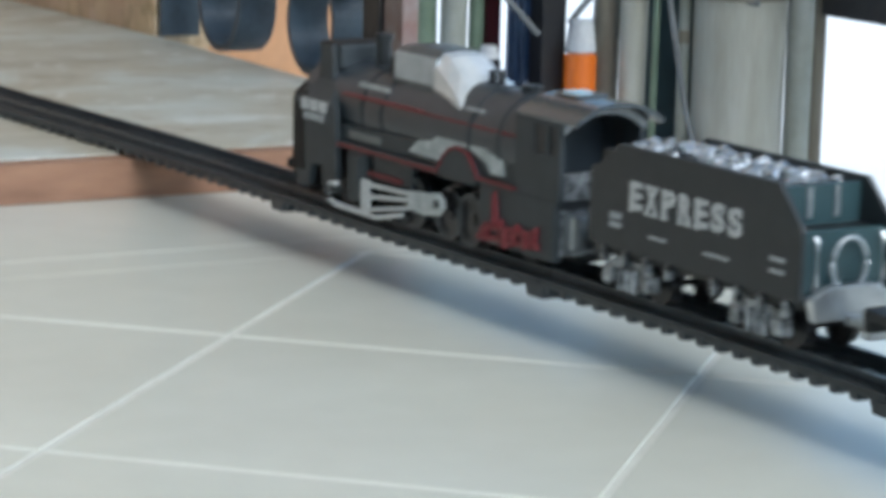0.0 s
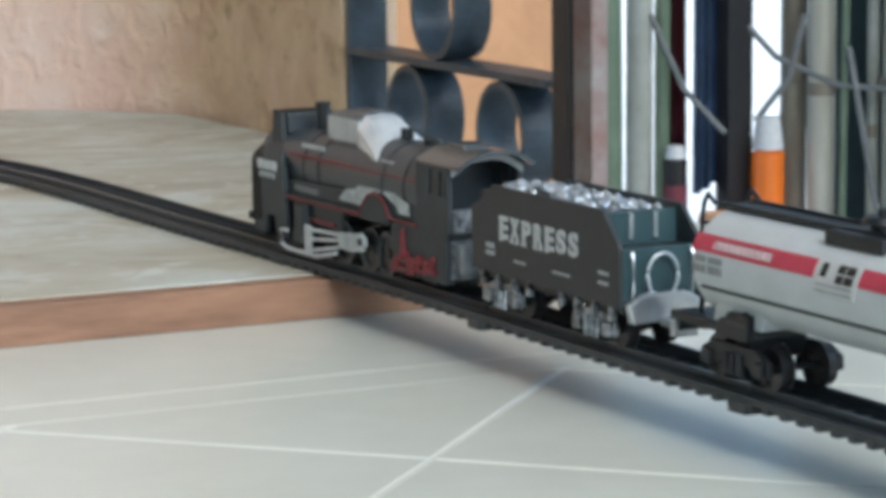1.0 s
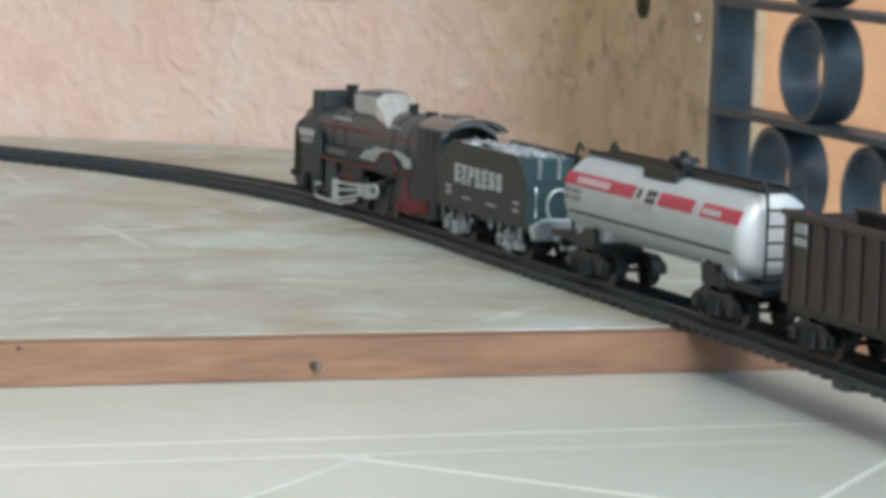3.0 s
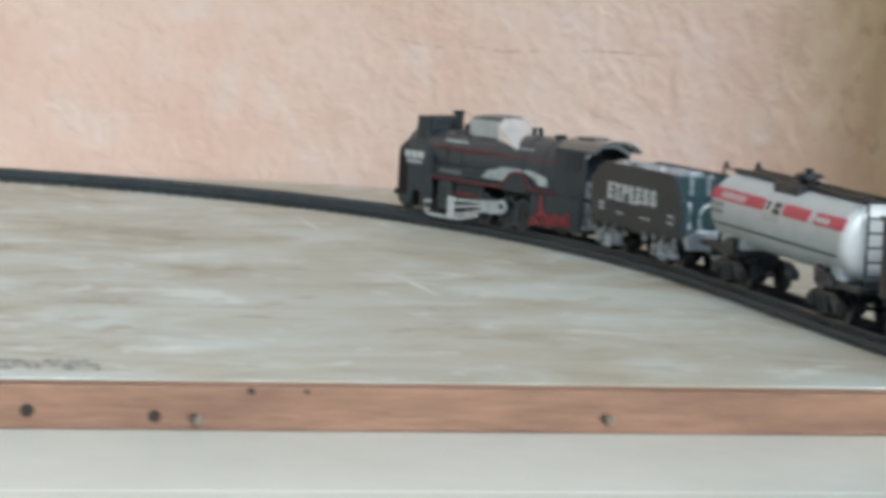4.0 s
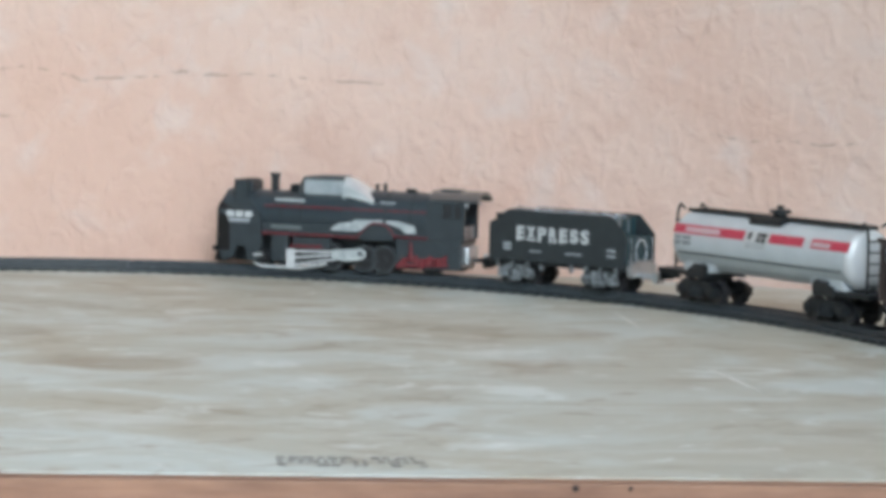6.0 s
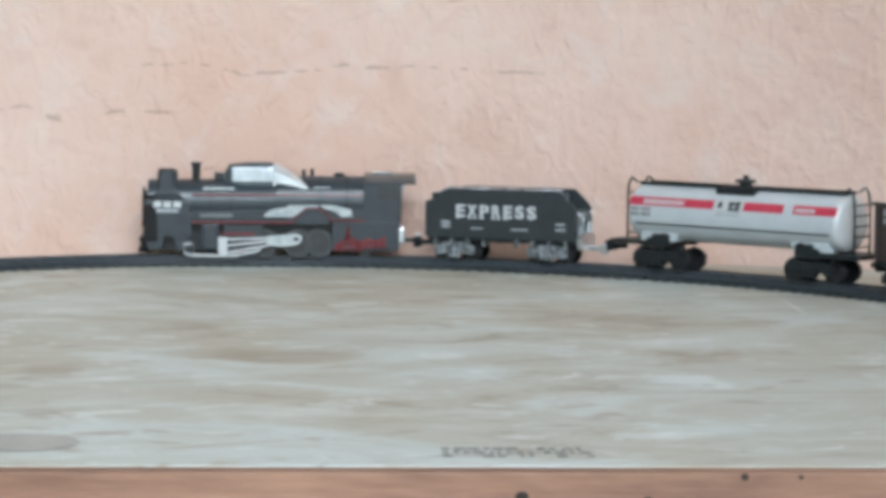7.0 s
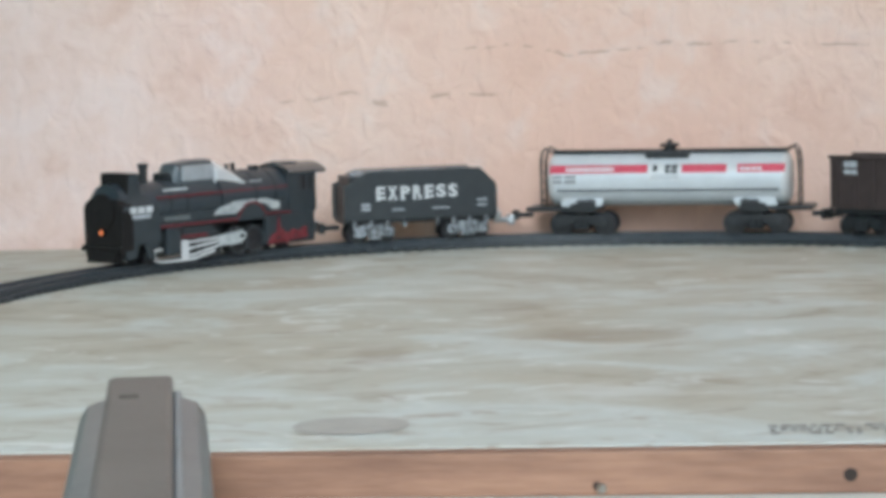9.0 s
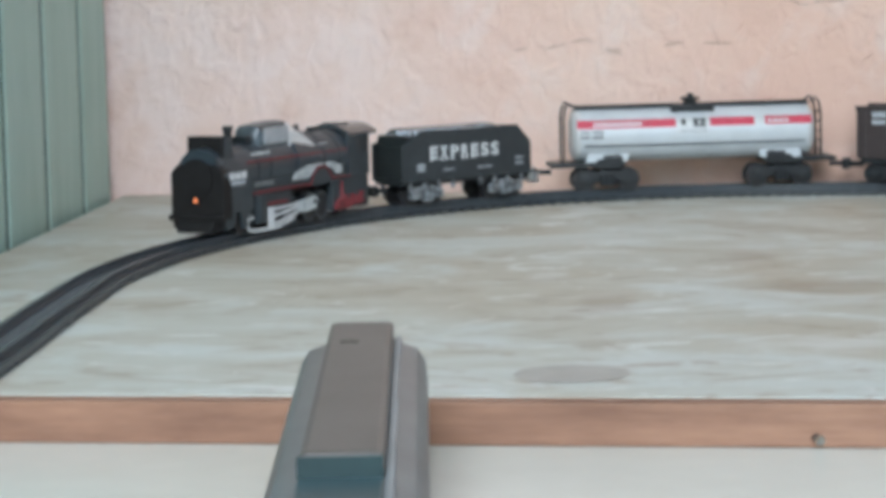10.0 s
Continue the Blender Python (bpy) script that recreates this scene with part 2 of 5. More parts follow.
M_STEEL = material("dark_wheel_tyre", (0.03, 0.032, 0.036), 0.32, 0.2, (0.02, 0.021, 0.024), 300)
M_COAL = material("silvered_coal", (0.62, 0.66, 0.70), 0.25, 0.75, (0.30, 0.33, 0.37), 400, bump=0.4, bump_scale=600)
M_TANK = material("silver_painted_tank", (0.52, 0.555, 0.575), 0.36, 0.12, (0.47, 0.50, 0.52), 60, bump=0.03, bump_scale=300)
M_CAP = material("white_tank_end", (0.56, 0.57, 0.57), 0.35, 0.1, (0.50, 0.51, 0.51), 90)
M_TRED = material("crimson_stripe", (0.47, 0.036, 0.075), 0.4, 0, (0.40, 0.030, 0.062), 200)
M_TPINK = material("pale_pink_print", (0.60, 0.42, 0.43), 0.5, 0, (0.52, 0.34, 0.36), 300)
M_TGREY = material("mid_grey_print", (0.20, 0.205, 0.21), 0.5, 0, (0.26, 0.265, 0.27), 300)
M_BROWN = material("dark_brown_plastic", (0.030, 0.021, 0.020), 0.42, 0, (0.040, 0.028, 0.027), 120, bump=0.05, bump_scale=400)
M_DULL = material("speckled_silver_plastic", (0.42, 0.45, 0.48), 0.32, 0.6, (0.008, 0.009, 0.011), 260)
M_CEIL = material("cream_paint", (0.55, 0.53, 0.47), 0.85, 0, (0.48, 0.46, 0.40), 3, bump=0.1, bump_scale=40)
M_CHIP = material("pale_plaster_chip", (0.60, 0.50, 0.40), 0.9, 0, (0.50, 0.38, 0.28), 300)
M_GROOVE = material("groove_shade", (0.085, 0.125, 0.11), 0.85)
M_RECESS = material("matt_dark_teal", (0.016, 0.036, 0.042), 0.7, 0, (0.022, 0.046, 0.052), 60)
M_OCHRE = material("orange_ochre_plaster", (0.60, 0.325, 0.17), 0.85, 0, (0.50, 0.27, 0.14), 22, 0.4, 0.5, 70)
M_GREEN = material("sage_green_paint", (0.38, 0.525, 0.46), 0.5, 0, (0.32, 0.46, 0.40), 16, 0.4, 0.15, 120, (3, 3, 0.5))
M_IRON = material("blue_black_iron", (0.055, 0.08, 0.105), 0.42, 0.1, (0.03, 0.04, 0.052), 40, bump=0.2, bump_scale=150)
M_DARKIRON = material("black_iron", (0.012, 0.012, 0.015), 0.45, 0.3, (0.02, 0.018, 0.018), 60, bump=0.2, bump_scale=150)
M_RUST = material("rusty_grey_paint", (0.25, 0.225, 0.22), 0.65, 0, (0.19, 0.115, 0.10), 40, bump=0.3, bump_scale=120)
M_PVC = material("weathered_cream_pipe", (0.38, 0.372, 0.32), 0.5, 0, (0.29, 0.28, 0.225), 12, 0.4, 0.1, 60, (4, 4, 0.6))
M_PALE = material("pale_bleached_pole", (0.33, 0.345, 0.315), 0.6, 0, (0.24, 0.25, 0.21), 16, bump=0.2, bump_scale=80)
M_BAMBOO = material("grey_brown_bamboo", (0.20, 0.18, 0.135), 0.6, 0, (0.13, 0.11, 0.08), 20, bump=0.2, bump_scale=80, stretch=(4, 4, 0.7))
M_LEAFGREEN = material("dull_green_pole", (0.13, 0.18, 0.125), 0.55, 0, (0.09, 0.13, 0.085), 25, bump=0.2, bump_scale=80)
M_BLUE = material("blue_cloth", (0.15, 0.21, 0.31), 0.9, 0, (0.08, 0.12, 0.20), 18, bump=0.5, bump_scale=60)
M_WINE = material("wine_red_cloth", (0.17, 0.035, 0.05), 0.9, 0, (0.11, 0.03, 0.04), 18, bump=0.5, bump_scale=60)
M_ORANGE = material("orange_plastic", (0.72, 0.17, 0.012), 0.4, 0, (0.64, 0.14, 0.01), 20)
M_CONC = material("sunlit_pale_concrete", (0.72, 0.71, 0.68), 0.85, 0, (0.62, 0.61, 0.57), 3, bump=0.2, bump_scale=30)
M_WIRE = material("grey_cable", (0.16, 0.17, 0.17), 0.6)
M_COACH = material("brown_grey_plastic", (0.082, 0.075, 0.068), 0.42, 0, (0.102, 0.093, 0.084), 30, 0.3, 0.08, 300)
M_COACHSIDE = material("grey_blue_plastic", (0.125, 0.140, 0.142), 0.35, 0, (0.095, 0.106, 0.108), 40, 0.3, 0.05, 300)
M_TEAL = material("dark_teal_plastic", (0.022, 0.048, 0.056), 0.4, 0, (0.03, 0.065, 0.075), 60)
M_RIB = material("grey_blue_highlight", (0.19, 0.22, 0.235), 0.35, 0, (0.15, 0.175, 0.185), 40)
M_DARKMARK = material("dark_mark", (0.06, 0.054, 0.048), 0.6, 0, (0.098, 0.089, 0.081), 300)
M_TEALDARK = material("very_dark_teal_plastic", (0.008, 0.026, 0.028), 0.5, 0, (0.012, 0.034, 0.036), 60)
M_PAINTWALL = material("dark_unseen_wall", (0.075, 0.09, 0.085), 0.7, 0, (0.055, 0.068, 0.062), 4, bump=0.1, bump_scale=60)

M_LED = bpy.data.materials.new("orange_lamp_glow")
M_LED.use_nodes = True
M_LED.node_tree.nodes["Principled BSDF"].inputs["Emission Color"].default_value = (1.0, 0.22, 0.06, 1)
M_LED.node_tree.nodes["Principled BSDF"].inputs["Emission Strength"].default_value = 0.4
M_LED.node_tree.nodes["Principled BSDF"].inputs["Base Color"].default_value = (0.8, 0.25, 0.1, 1)


# ---- mesh helpers ----
def part(name, bm, mat, parent=None, label="", smooth=False):
    me = bpy.data.meshes.new(name)
    bmesh.ops.recalc_face_normals(bm, faces=bm.faces)
    if smooth:
        for f in bm.faces:
            f.smooth = True
        for e in bm.edges:
            if len(e.link_faces) == 2 and e.calc_face_angle(0) > 0.6:
                e.smooth = False
    bm.to_mesh(me)
    bm.free()
    me.materials.append(mat)
    ob = new(name, me)
    ob.parent = parent
    if label:
        ob["label"] = label
    return ob


def empty(name, label, category, group=""):
    return tagged(new(name), label, category, group)


def box(x0, x1, y0, y1, z0, z1, bevel=0.0, bm=None):
    own = bmesh.new()
    bmesh.ops.create_cube(own, size=1, matrix=Matrix.Translation(((x0 + x1) / 2, (y0 + y1) / 2, (z0 + z1) / 2)) @ Matrix.Diagonal((x1 - x0, y1 - y0, z1 - z0, 1)))
    if bevel:
        bmesh.ops.bevel(own, geom=own.edges[:], offset=bevel, segments=2, profile=0.6, affect='EDGES')
    return merge(bm, own)


def merge(bm, own):
    if bm is None:
        return own
    me = bpy.data.meshes.new("tmp")
    own.to_mesh(me)
    own.free()
    bm.from_mesh(me)
    bpy.data.meshes.remove(me)
    return bm


def rod(p, q, r, seg=12, bm=None, r2=None):
    """A round bar from p to q."""
    own = bmesh.new()
    p, q = Vector(p), Vector(q)
    bmesh.ops.create_cone(own, cap_ends=True, segments=seg, radius1=r, radius2=r if r2 is None else r2, depth=(q - p).length)
    bmesh.ops.transform(own, matrix=Matrix.Translation((p + q) / 2) @ (q - p).to_track_quat("Z", "Y").to_matrix().to_4x4(), verts=own.verts)
    return merge(bm, own)


def prism(outline, axis, a, b, bevel=0.0, bm=None):
    """A closed outline of (u, v) pushed from a to b along an axis; for 'y' u, v are x, z; for 'x' they are y, z; for 'z' x, y."""
    own = bmesh.new()
    spot = {"y": lambda u, v, w: (u, w, v), "x": lambda u, v, w: (w, u, v), "z": lambda u, v, w: (u, v, w)}[axis]
    lo = [own.verts.new(spot(u, v, a)) for u, v in outline]
    hi = [own.verts.new(spot(u, v, b)) for u, v in outline]
    own.faces.new(lo)
    own.faces.new(hi)
    for i in range(len(lo)):
        own.faces.new((lo[i - 1], lo[i], hi[i], hi[i - 1]))
    bmesh.ops.recalc_face_normals(own, faces=own.faces)
    if bevel:
        bmesh.ops.bevel(own, geom=own.edges[:], offset=bevel, segments=2, profile=0.6, affect='EDGES')
    return merge(bm, own)


def ring_band(c, r_out, r_in, x0, x1, seg=40, bm=None):
    """A flat-bar ring whose axis is x."""
    own = bmesh.new()
    loops = []
    for x, r in ((x0, r_in), (x0, r_out), (x1, r_out), (x1, r_in)):
        loops.append([own.verts.new((x, c[0] + r * math.cos(2 * math.pi * k / seg), c[1] + r * math.sin(2 * math.pi * k / seg))) for k in range(seg)])
    for i in range(4):
        a, b = loops[i], loops[(i + 1) % 4]
        for k in range(seg):
            own.faces.new((a[k], a[(k + 1) % seg], b[(k + 1) % seg], b[k]))
    return merge(bm, own)


def tube(points, r, seg=8, bm=None):
    """A bent round bar through points."""
    own = bmesh.new()
    pts = [Vector(p) for p in points]
    rings = []
    for i, p in enumerate(pts):
        t = (pts[min(i + 1, len(pts) - 1)] - pts[max(i - 1, 0)]).normalized()
        m = t.to_track_quat("Z", "Y").to_matrix()
        rings.append([own.verts.new(p + m @ Vector((r * math.cos(2 * math.pi * k / seg), r * math.sin(2 * math.pi * k / seg), 0))) for k in range(seg)])
    for a, b in zip(rings, rings[1:]):
        for k in range(seg):
            own.faces.new((a[k], a[(k + 1) % seg], b[(k + 1) % seg], b[k]))
    own.faces.new(rings[0])
    own.faces.new(rings[-1])
    return merge(bm, own)


def text_part(word, size, width, m, mat, parent, label, name="lettering"):
    """Raised lettering in the built-in font, turned into a mesh and set to a width."""
    cu = bpy.data.curves.new(name, 'FONT')
    cu.body = word
    cu.size = size
    cu.extrude = 0.02 * size
    cu.space_character = 1.18
    cu.offset = 0.035 * size
    cu.align_x, cu.align_y = 'CENTER', 'CENTER'
    tmp = bpy.data.objects.new("tmp", cu)
    me = bpy.data.meshes.new_from_object(tmp)
    bpy.data.objects.remove(tmp)
    xs = [v.co.x for v in me.vertices]
    k = width / (max(xs) - min(xs))
    me.transform(m @ Matrix.Diagonal((k, 1, 1, 1)))
    me.materials.clear()
    me.materials.append(mat)
    ob = new(name, me)
    ob.parent = parent
    ob["label"] = label
    return ob

# ---- the place: walls, floor, ground ----
HB = 0.0172            # thickness of the board above the tiles
ZF = -HB               # top of the tiles
EDGE0 = 0.56           # where the floor ends towards the yard


def wall_strip(name, line, thick, z0, z1, mat, steps=14):
    """An upright wall that follows a bent line in plan, with thickness behind it."""
    pts = [Vector((*p, 0)) for p in line]
    dense = []
    for i in range(len(pts) - 1):
        a, b = pts[max(i - 1, 0)], pts[i]
        c, d = pts[i + 1], pts[min(i + 2, len(pts) - 1)]
        for k in range(steps):
            u = k / steps
            dense.append(0.5 * ((2 * b) + (c - a) * u + (2 * a - 5 * b + 4 * c - d) * u * u + (-a + 3 * b - 3 * c + d) * u ** 3))
    dense.append(pts[-1])
    bm = bmesh.new()
    rows = []
    for i, p in enumerate(dense):
        t = (dense[min(i + 1, len(dense) - 1)] - dense[max(i - 1, 0)]).normalized()
        n = Vector((-t.y, t.x, 0)) * thick
        rows.append([bm.verts.new((q.x, q.y, z)) for q, z in ((p, z0), (p, z1), (p + n, z1), (p + n, z0))])
    for a, b in zip(rows, rows[1:]):
        for k in range(4):
            bm.faces.new((a[k], a[(k + 1) % 4], b[(k + 1) % 4], b[k]))
    bm.faces.new(rows[0])
    bm.faces.new(rows[-1])
    return tagged(part(name, bm, mat, smooth=True), kind="structure")


wall_strip("wall_north", [(-0.80, 0.905), (-0.55, 0.905), (-0.30, 0.903), (-0.05, 0.90), (0.12, 0.882), (0.24, 0.835), (0.34, 0.775), (0.42, 0.72), (0.462, 0.66), (0.468, 0.55), (0.470, 0.416)], 0.035, -0.03, 2.4, M_PLASTER)
WALL = bpy.data.objects["wall_north"]
part("wall_hole", rod((0.4675, 0.512, 0.114), (0.472, 0.512, 0.114), 0.0085, 18), M_HOLE, WALL, "dark hole knocked in the plaster")
for _y, _z, _r in ((0.433, 0.109, 0.0040), (0.440, 0.121, 0.0026), (0.428, 0.098, 0.0022), (0.455, 0.128, 0.0030)):
    part("plaster_chip", rod((0.4670, _y, _z), (0.4705, _y, _z), _r, 9), M_CHIP, WALL, "pale chip in the plaster")
# an outside wall seen through the iron grille
tagged(part("wall_east", box(0.507, 0.800, 0.75, 0.80, -0.62, 2.4), M_OCHRE), kind="structure")
# unseen wall added at the yard's back to keep low sun off the poles
tagged(part("wall_pole_shade", box(1.2, 4.5, -3.3, -3.2, -0.62, 2.4), M_CEIL), kind="structure")
# unseen ceiling, added to cut skylight on the train's left-facing sides
tagged(part("ceiling_unseen", box(-1.35, 0.75, -1.7, 0.95, 2.4, 2.46), M_CEIL), kind="structure")
# second unseen slab over the yard, put there to shade the poles
tagged(part("ceiling_pole_shade", box(0.753, 2.3, -3.2, 1.6, 2.4, 2.46), M_CEIL), kind="structure")
# unseen wall far left and behind closes the room; dark to dim left-facing sides
tagged(part("wall_unseen_dark", box(-1.35, -1.25, -2.6, 0.95, -0.03, 2.4), M_PAINTWALL), kind="structure")


def shutter():
    """Green boarded shutter door at the left of the board: upright boards with grooves between them."""
    top = empty("shutter_door", "sage green painted wooden shutter of upright boards", "shutter")
    x, y = -0.7225, 0.895
    tx, ty = 0.035, -0.377
    run = Vector((tx, ty, 0)).normalized()
    wide = 0.114
    ang = math.degrees(math.atan2(run.y, run.x))
    m = pose(x, y, 0, 0, 0, ang)
    for k in range(8):
        b = box(max(0.0, k * wide - 0.018) + 0.006, (k + 1) * wide - 0.024, -0.0135, 0.0, ZF + 0.004, 2.0, 0.0006)
        bmesh.ops.transform(b, matrix=m, verts=b.verts)
        part("board", b, M_GREEN, top)
    for z in (0.35, 1.0, 1.7):
        b = box(0, 8 * wide, -0.045, -0.0225, z, z + 0.09, 0.003)
        bmesh.ops.transform(b, matrix=m, verts=b.verts)
        part("ledge", b, M_GREEN, top)
    # almost flush backing, its green darkened to paint the shade in the grooves
    b = box(0, 8 * wide, -0.0215, -0.0012, ZF + 0.005, 1.999)
    bmesh.ops.transform(b, matrix=m, verts=b.verts)
    part("backing", b, M_GROOVE, top, "green backing darkened for the shade in the grooves")


shutter()

# tiled floor: a bed of grout with the tiles laid in it
EDGE = 0.56
tagged(part("floor", prism([(-1.25, -2.6), (EDGE + 0.35, -2.6), (EDGE, -0.6), (EDGE, 0.16), (0.50, 0.168), (0.50, 0.95), (-1.25, 0.95)], "z", -0.14, ZF - 0.0003), M_GROUT), kind="structure")
FLOOR = bpy.data.objects["floor"]


def cut(poly, a, b, c):
    """The part of a convex polygon where a x + b y <= c."""
    out = []
    for i in range(len(poly)):
        p, q = poly[i - 1], poly[i]
        dp, dq = a * p[0] + b * p[1] - c, a * q[0] + b * q[1] - c
        if (dp <= 0) != (dq <= 0):
            u = dp / (dp - dq)
            out.append((p[0] + u * (q[0] - p[0]), p[1] + u * (q[1] - p[1])))
        if dq <= 0:
            out.append(q)
    return out


def tile(poly):
    if len(poly) < 3:
        return
    area = 0.5 * sum(poly[i - 1][0] * poly[i][1] - poly[i][0] * poly[i - 1][1] for i in range(len(poly)))
    if abs(area) < 0.0006:
        return
    cx, cy = sum(p[0] for p in poly) / len(poly), sum(p[1] for p in poly) / len(poly)
    z = ZF + random.uniform(-0.00015, 0.00015)
    bm = bmesh.new()
    lo = [bm.verts.new((x, y, ZF - 0.004)) for x, y in poly]
    mid = [bm.verts.new((x, y, z - 0.0006)) for x, y in poly]
    hi = [bm.verts.new((cx + (x - cx) * (1 - 0.0007 / max(math.hypot(x - cx, y - cy), 0.01)), cy + (y - cy) * (1 - 0.0007 / max(math.hypot(x - cx, y - cy), 0.01)), z)) for x, y in poly]
    for a, b in ((lo, mid), (mid, hi)):
        for i in range(len(a)):
            bm.faces.new((a[i - 1], a[i], b[i], b[i - 1]))
    bm.faces.new(hi)
    part("tile", bm, M_TILE, FLOOR)


def lay_tiles():
    size, gap = 0.155, 0.0010
    ox, oy = 0.2105, -0.2565
    u, v = Vector((0.720, -0.694)), Vector((-0.694, -0.720))
    for i in range(-14, 8):
        for j in range(-5, 15):
            q = []
            for a, b in ((gap, gap), (size - gap, gap), (size - gap, size - gap), (gap, size - gap)):
                p = Vector((ox, oy)) + u * (i * size + a) + v * (j * size + b)
                q.append((p.x, p.y))
            q = cut(q, 0, 1, -0.1415 - gap)
            q = cut(q, 1, 0, EDGE - 0.002)
            q = cut(q, -1, 0, 1.24)
            q = cut(q, 0, -1, 1.35)
            tile(q)
    # border courses along the board
    for y0, y1, wide, off in ((-0.1408, -0.1132, 1.25, -0.64), (-0.1118, 0.09, 1.25, -0.62)):
        for k in range(-1, 2):
            q = [(k * wide + off + gap, y0), ((k + 1) * wide + off - gap, y0), ((k + 1) * wide + off - gap, y1), (k * wide + off + gap, y1)]
            tile(cut(cut(q, 1, 0, EDGE - 0.002), -1, 0, 1.24))


# pale yard outside, lower than the floor, out to the horizon
tagged(part("ground", prism([(-400, -400), (400, -400), (400, 400), (-400, 400)], "z", -0.9, -0.62), M_CONC), kind="structure")


# ---- the board ----
def plywood_board():
    top = empty("plywood_board", "worn whitewashed plywood board with red-brown wooden lipping, lying on the tiles", "board")
    right = [(0.50, 0.013), (0.50, 0.166), (0.470, 0.17), (0.470, 0.41), (0.466, 0.55), (0.459, 0.66), (0.417, 0.717), (0.337, 0.772), (0.238, 0.832), (0.12, 0.879), (-0.05, 0.897), (-0.30, 0.900), (-0.715, 0.902), (-0.68, 0.52), (-0.655, 0.25), (-0.64, 0.013)]
    part("sheet", prism(right, "z", ZF, 0.0, 0.0), M_BOARD, top)
    part("lipping", box(-0.64, 0.505, 0.0, 0.0125, ZF, -0.0006, 0.0008), M_LIP, top, "red-brown wooden lipping strip")
    for x, z, bent in ((-0.034, -0.0125, 1), (0.125, -0.0112, 1), (-0.189, -0.0135, 1)):
        bm = rod((x, 0.004, z), (x, -0.0012, z), 0.0010, 10)
        rod((x + 0.0006, -0.0011, z - 0.0004), (x + 0.0012 * bent, -0.0020, z - 0.0006), 0.0019, 12, bm)
        part("nail", bm, M_NAIL, top, "bright bent nail head")
        # flat dark disc paints the shading in the dent
        part("nail_dent", rod((x - 0.0008, 0.001, z + 0.0002), (x - 0.0008, -0.0002, z + 0.0002), 0.0016, 14), M_HOLE, top, "dent round the nail, its shade painted dark")
    for x, z, r in ((-0.096, -0.0102, 0.0026), (-0.049, -0.0120, 0.0024), (-0.013, -0.0022, 0.0014), (0.008, -0.0022, 0.0009)):
        part("nail_hole", rod((x, 0.002, z), (x, -0.0002, z), r, 14), M_HOLE, top, "dark open nail hole")
    # ring stain, flush stamp and scratches, a hair above the sheet
    bm = bmesh.new()
    bmesh.ops.create_circle(bm, cap_ends=True, segments=40, radius=0.0235, matrix=Matrix.Translation((-0.289, 0.067, 0.0003)))
    part("ring_stain", bm, M_STAIN, top, "round damp stain left by a pot")
    rnd = random.Random(5)
    bm = bmesh.new()
    for row, y in enumerate((0.034, 0.043, 0.052)):
        x = -0.124
        while x < -0.068:
            w = rnd.uniform(0.0015, 0.005)
            if rnd.random() < 0.82:
                box(x, x + w, y - 0.0028, y + 0.0028 * rnd.uniform(0.3, 1), 0.0002, 0.0005, 0, bm)
            x += w + rnd.uniform(0.0007, 0.002)
    tagged(part("stamp", bm, M_STAMP, top, "faded unreadable ink stamp"), kind="stuff")
    for pts in (((0.109, 0.358), (0.113, 0.31), (0.116, 0.271)), ((0.105, 0.634), (0.1055, 0.59), (0.106, 0.556)), ((0.128, 0.285), (0.139, 0.275), (0.152, 0.272)),
                ((-0.36, 0.20), (-0.345, 0.235), (-0.325, 0.25)), ((-0.385, 0.255), (-0.372, 0.268), (-0.366, 0.285)), ((-0.08, 0.052), (-0.076, 0.054), (-0.072, 0.055)),
                ((-0.225, 0.062), (-0.218, 0.066), (-0.212, 0.066))):
        bm = bmesh.new()
        l, r = [], []
        for i, p in enumerate(pts):
            w = 0.0014 if i == 1 else 0.0004
            l.append(bm.verts.new((p[0] - w, p[1] - w, 0.0005)))
            r.append(bm.verts.new((p[0] + w, p[1] + w, 0.0005)))
        for i in range(len(pts) - 1):
            bm.faces.new((l[i], r[i], r[i + 1], l[i + 1]))
        part("scratch", bm, M_SCRATCH, top, "pale scratch in the whitewash")


plywood_board()


# ---- iron grille in the right-hand wall ----
def grille():
    top = empty("iron_grille", "blue-black iron grille of flat-bar rings and shelves", "grille")
    x0, x1 = 0.4705, 0.4945
    for y in (0.409,):
        part("upright", box(x0, x1, y - 0.0025, y + 0.0025, 0.0005, 1.2, 0.0006), M_IRON, top)
    for k in range(20):
        z = 0.059 + 0.0615 * k
        part("shelf_bar", box(x0 - 0.0006, x1 + 0.0006, 0.160, 0.4085, z - 0.0022, z + 0.0022, 0.0006), M_IRON, top)
        if k < 9:
            part("ring", ring_band((0.296, z + 0.0308), 0.0284, 0.0246, x0 + 0.001, x1 - 0.001), M_IRON, top)
            part("ring", ring_band((0.357, z + 0.0308), 0.0284, 0.0246, x0 + 0.001, x1 - 0.001), M_IRON, top) if k > 2 else None
    part("ring", ring_band((0.330, 0.0285), 0.0278, 0.0240, x0 + 0.001, x1 - 0.001), M_IRON, top)
    part("ring", ring_band((0.216, 0.0285), 0.0278, 0.0240, x0 + 0.001, x1 - 0.001), M_IRON, top)
    part("side_post", box(0.4685, 0.4745, 0.134, 0.152, 0.0005, 2.2, 0.001), M_DARKIRON, top, "black square iron post")


grille()
tagged(part("gate_post", box(0.4700, 0.4790, 0.113, 0.1325, ZF, 2.2, 0.001), M_RUST), "rust-stained grey painted post beside the iron grille", "post")


# ---- outside the opening ----
GZ = -0.62


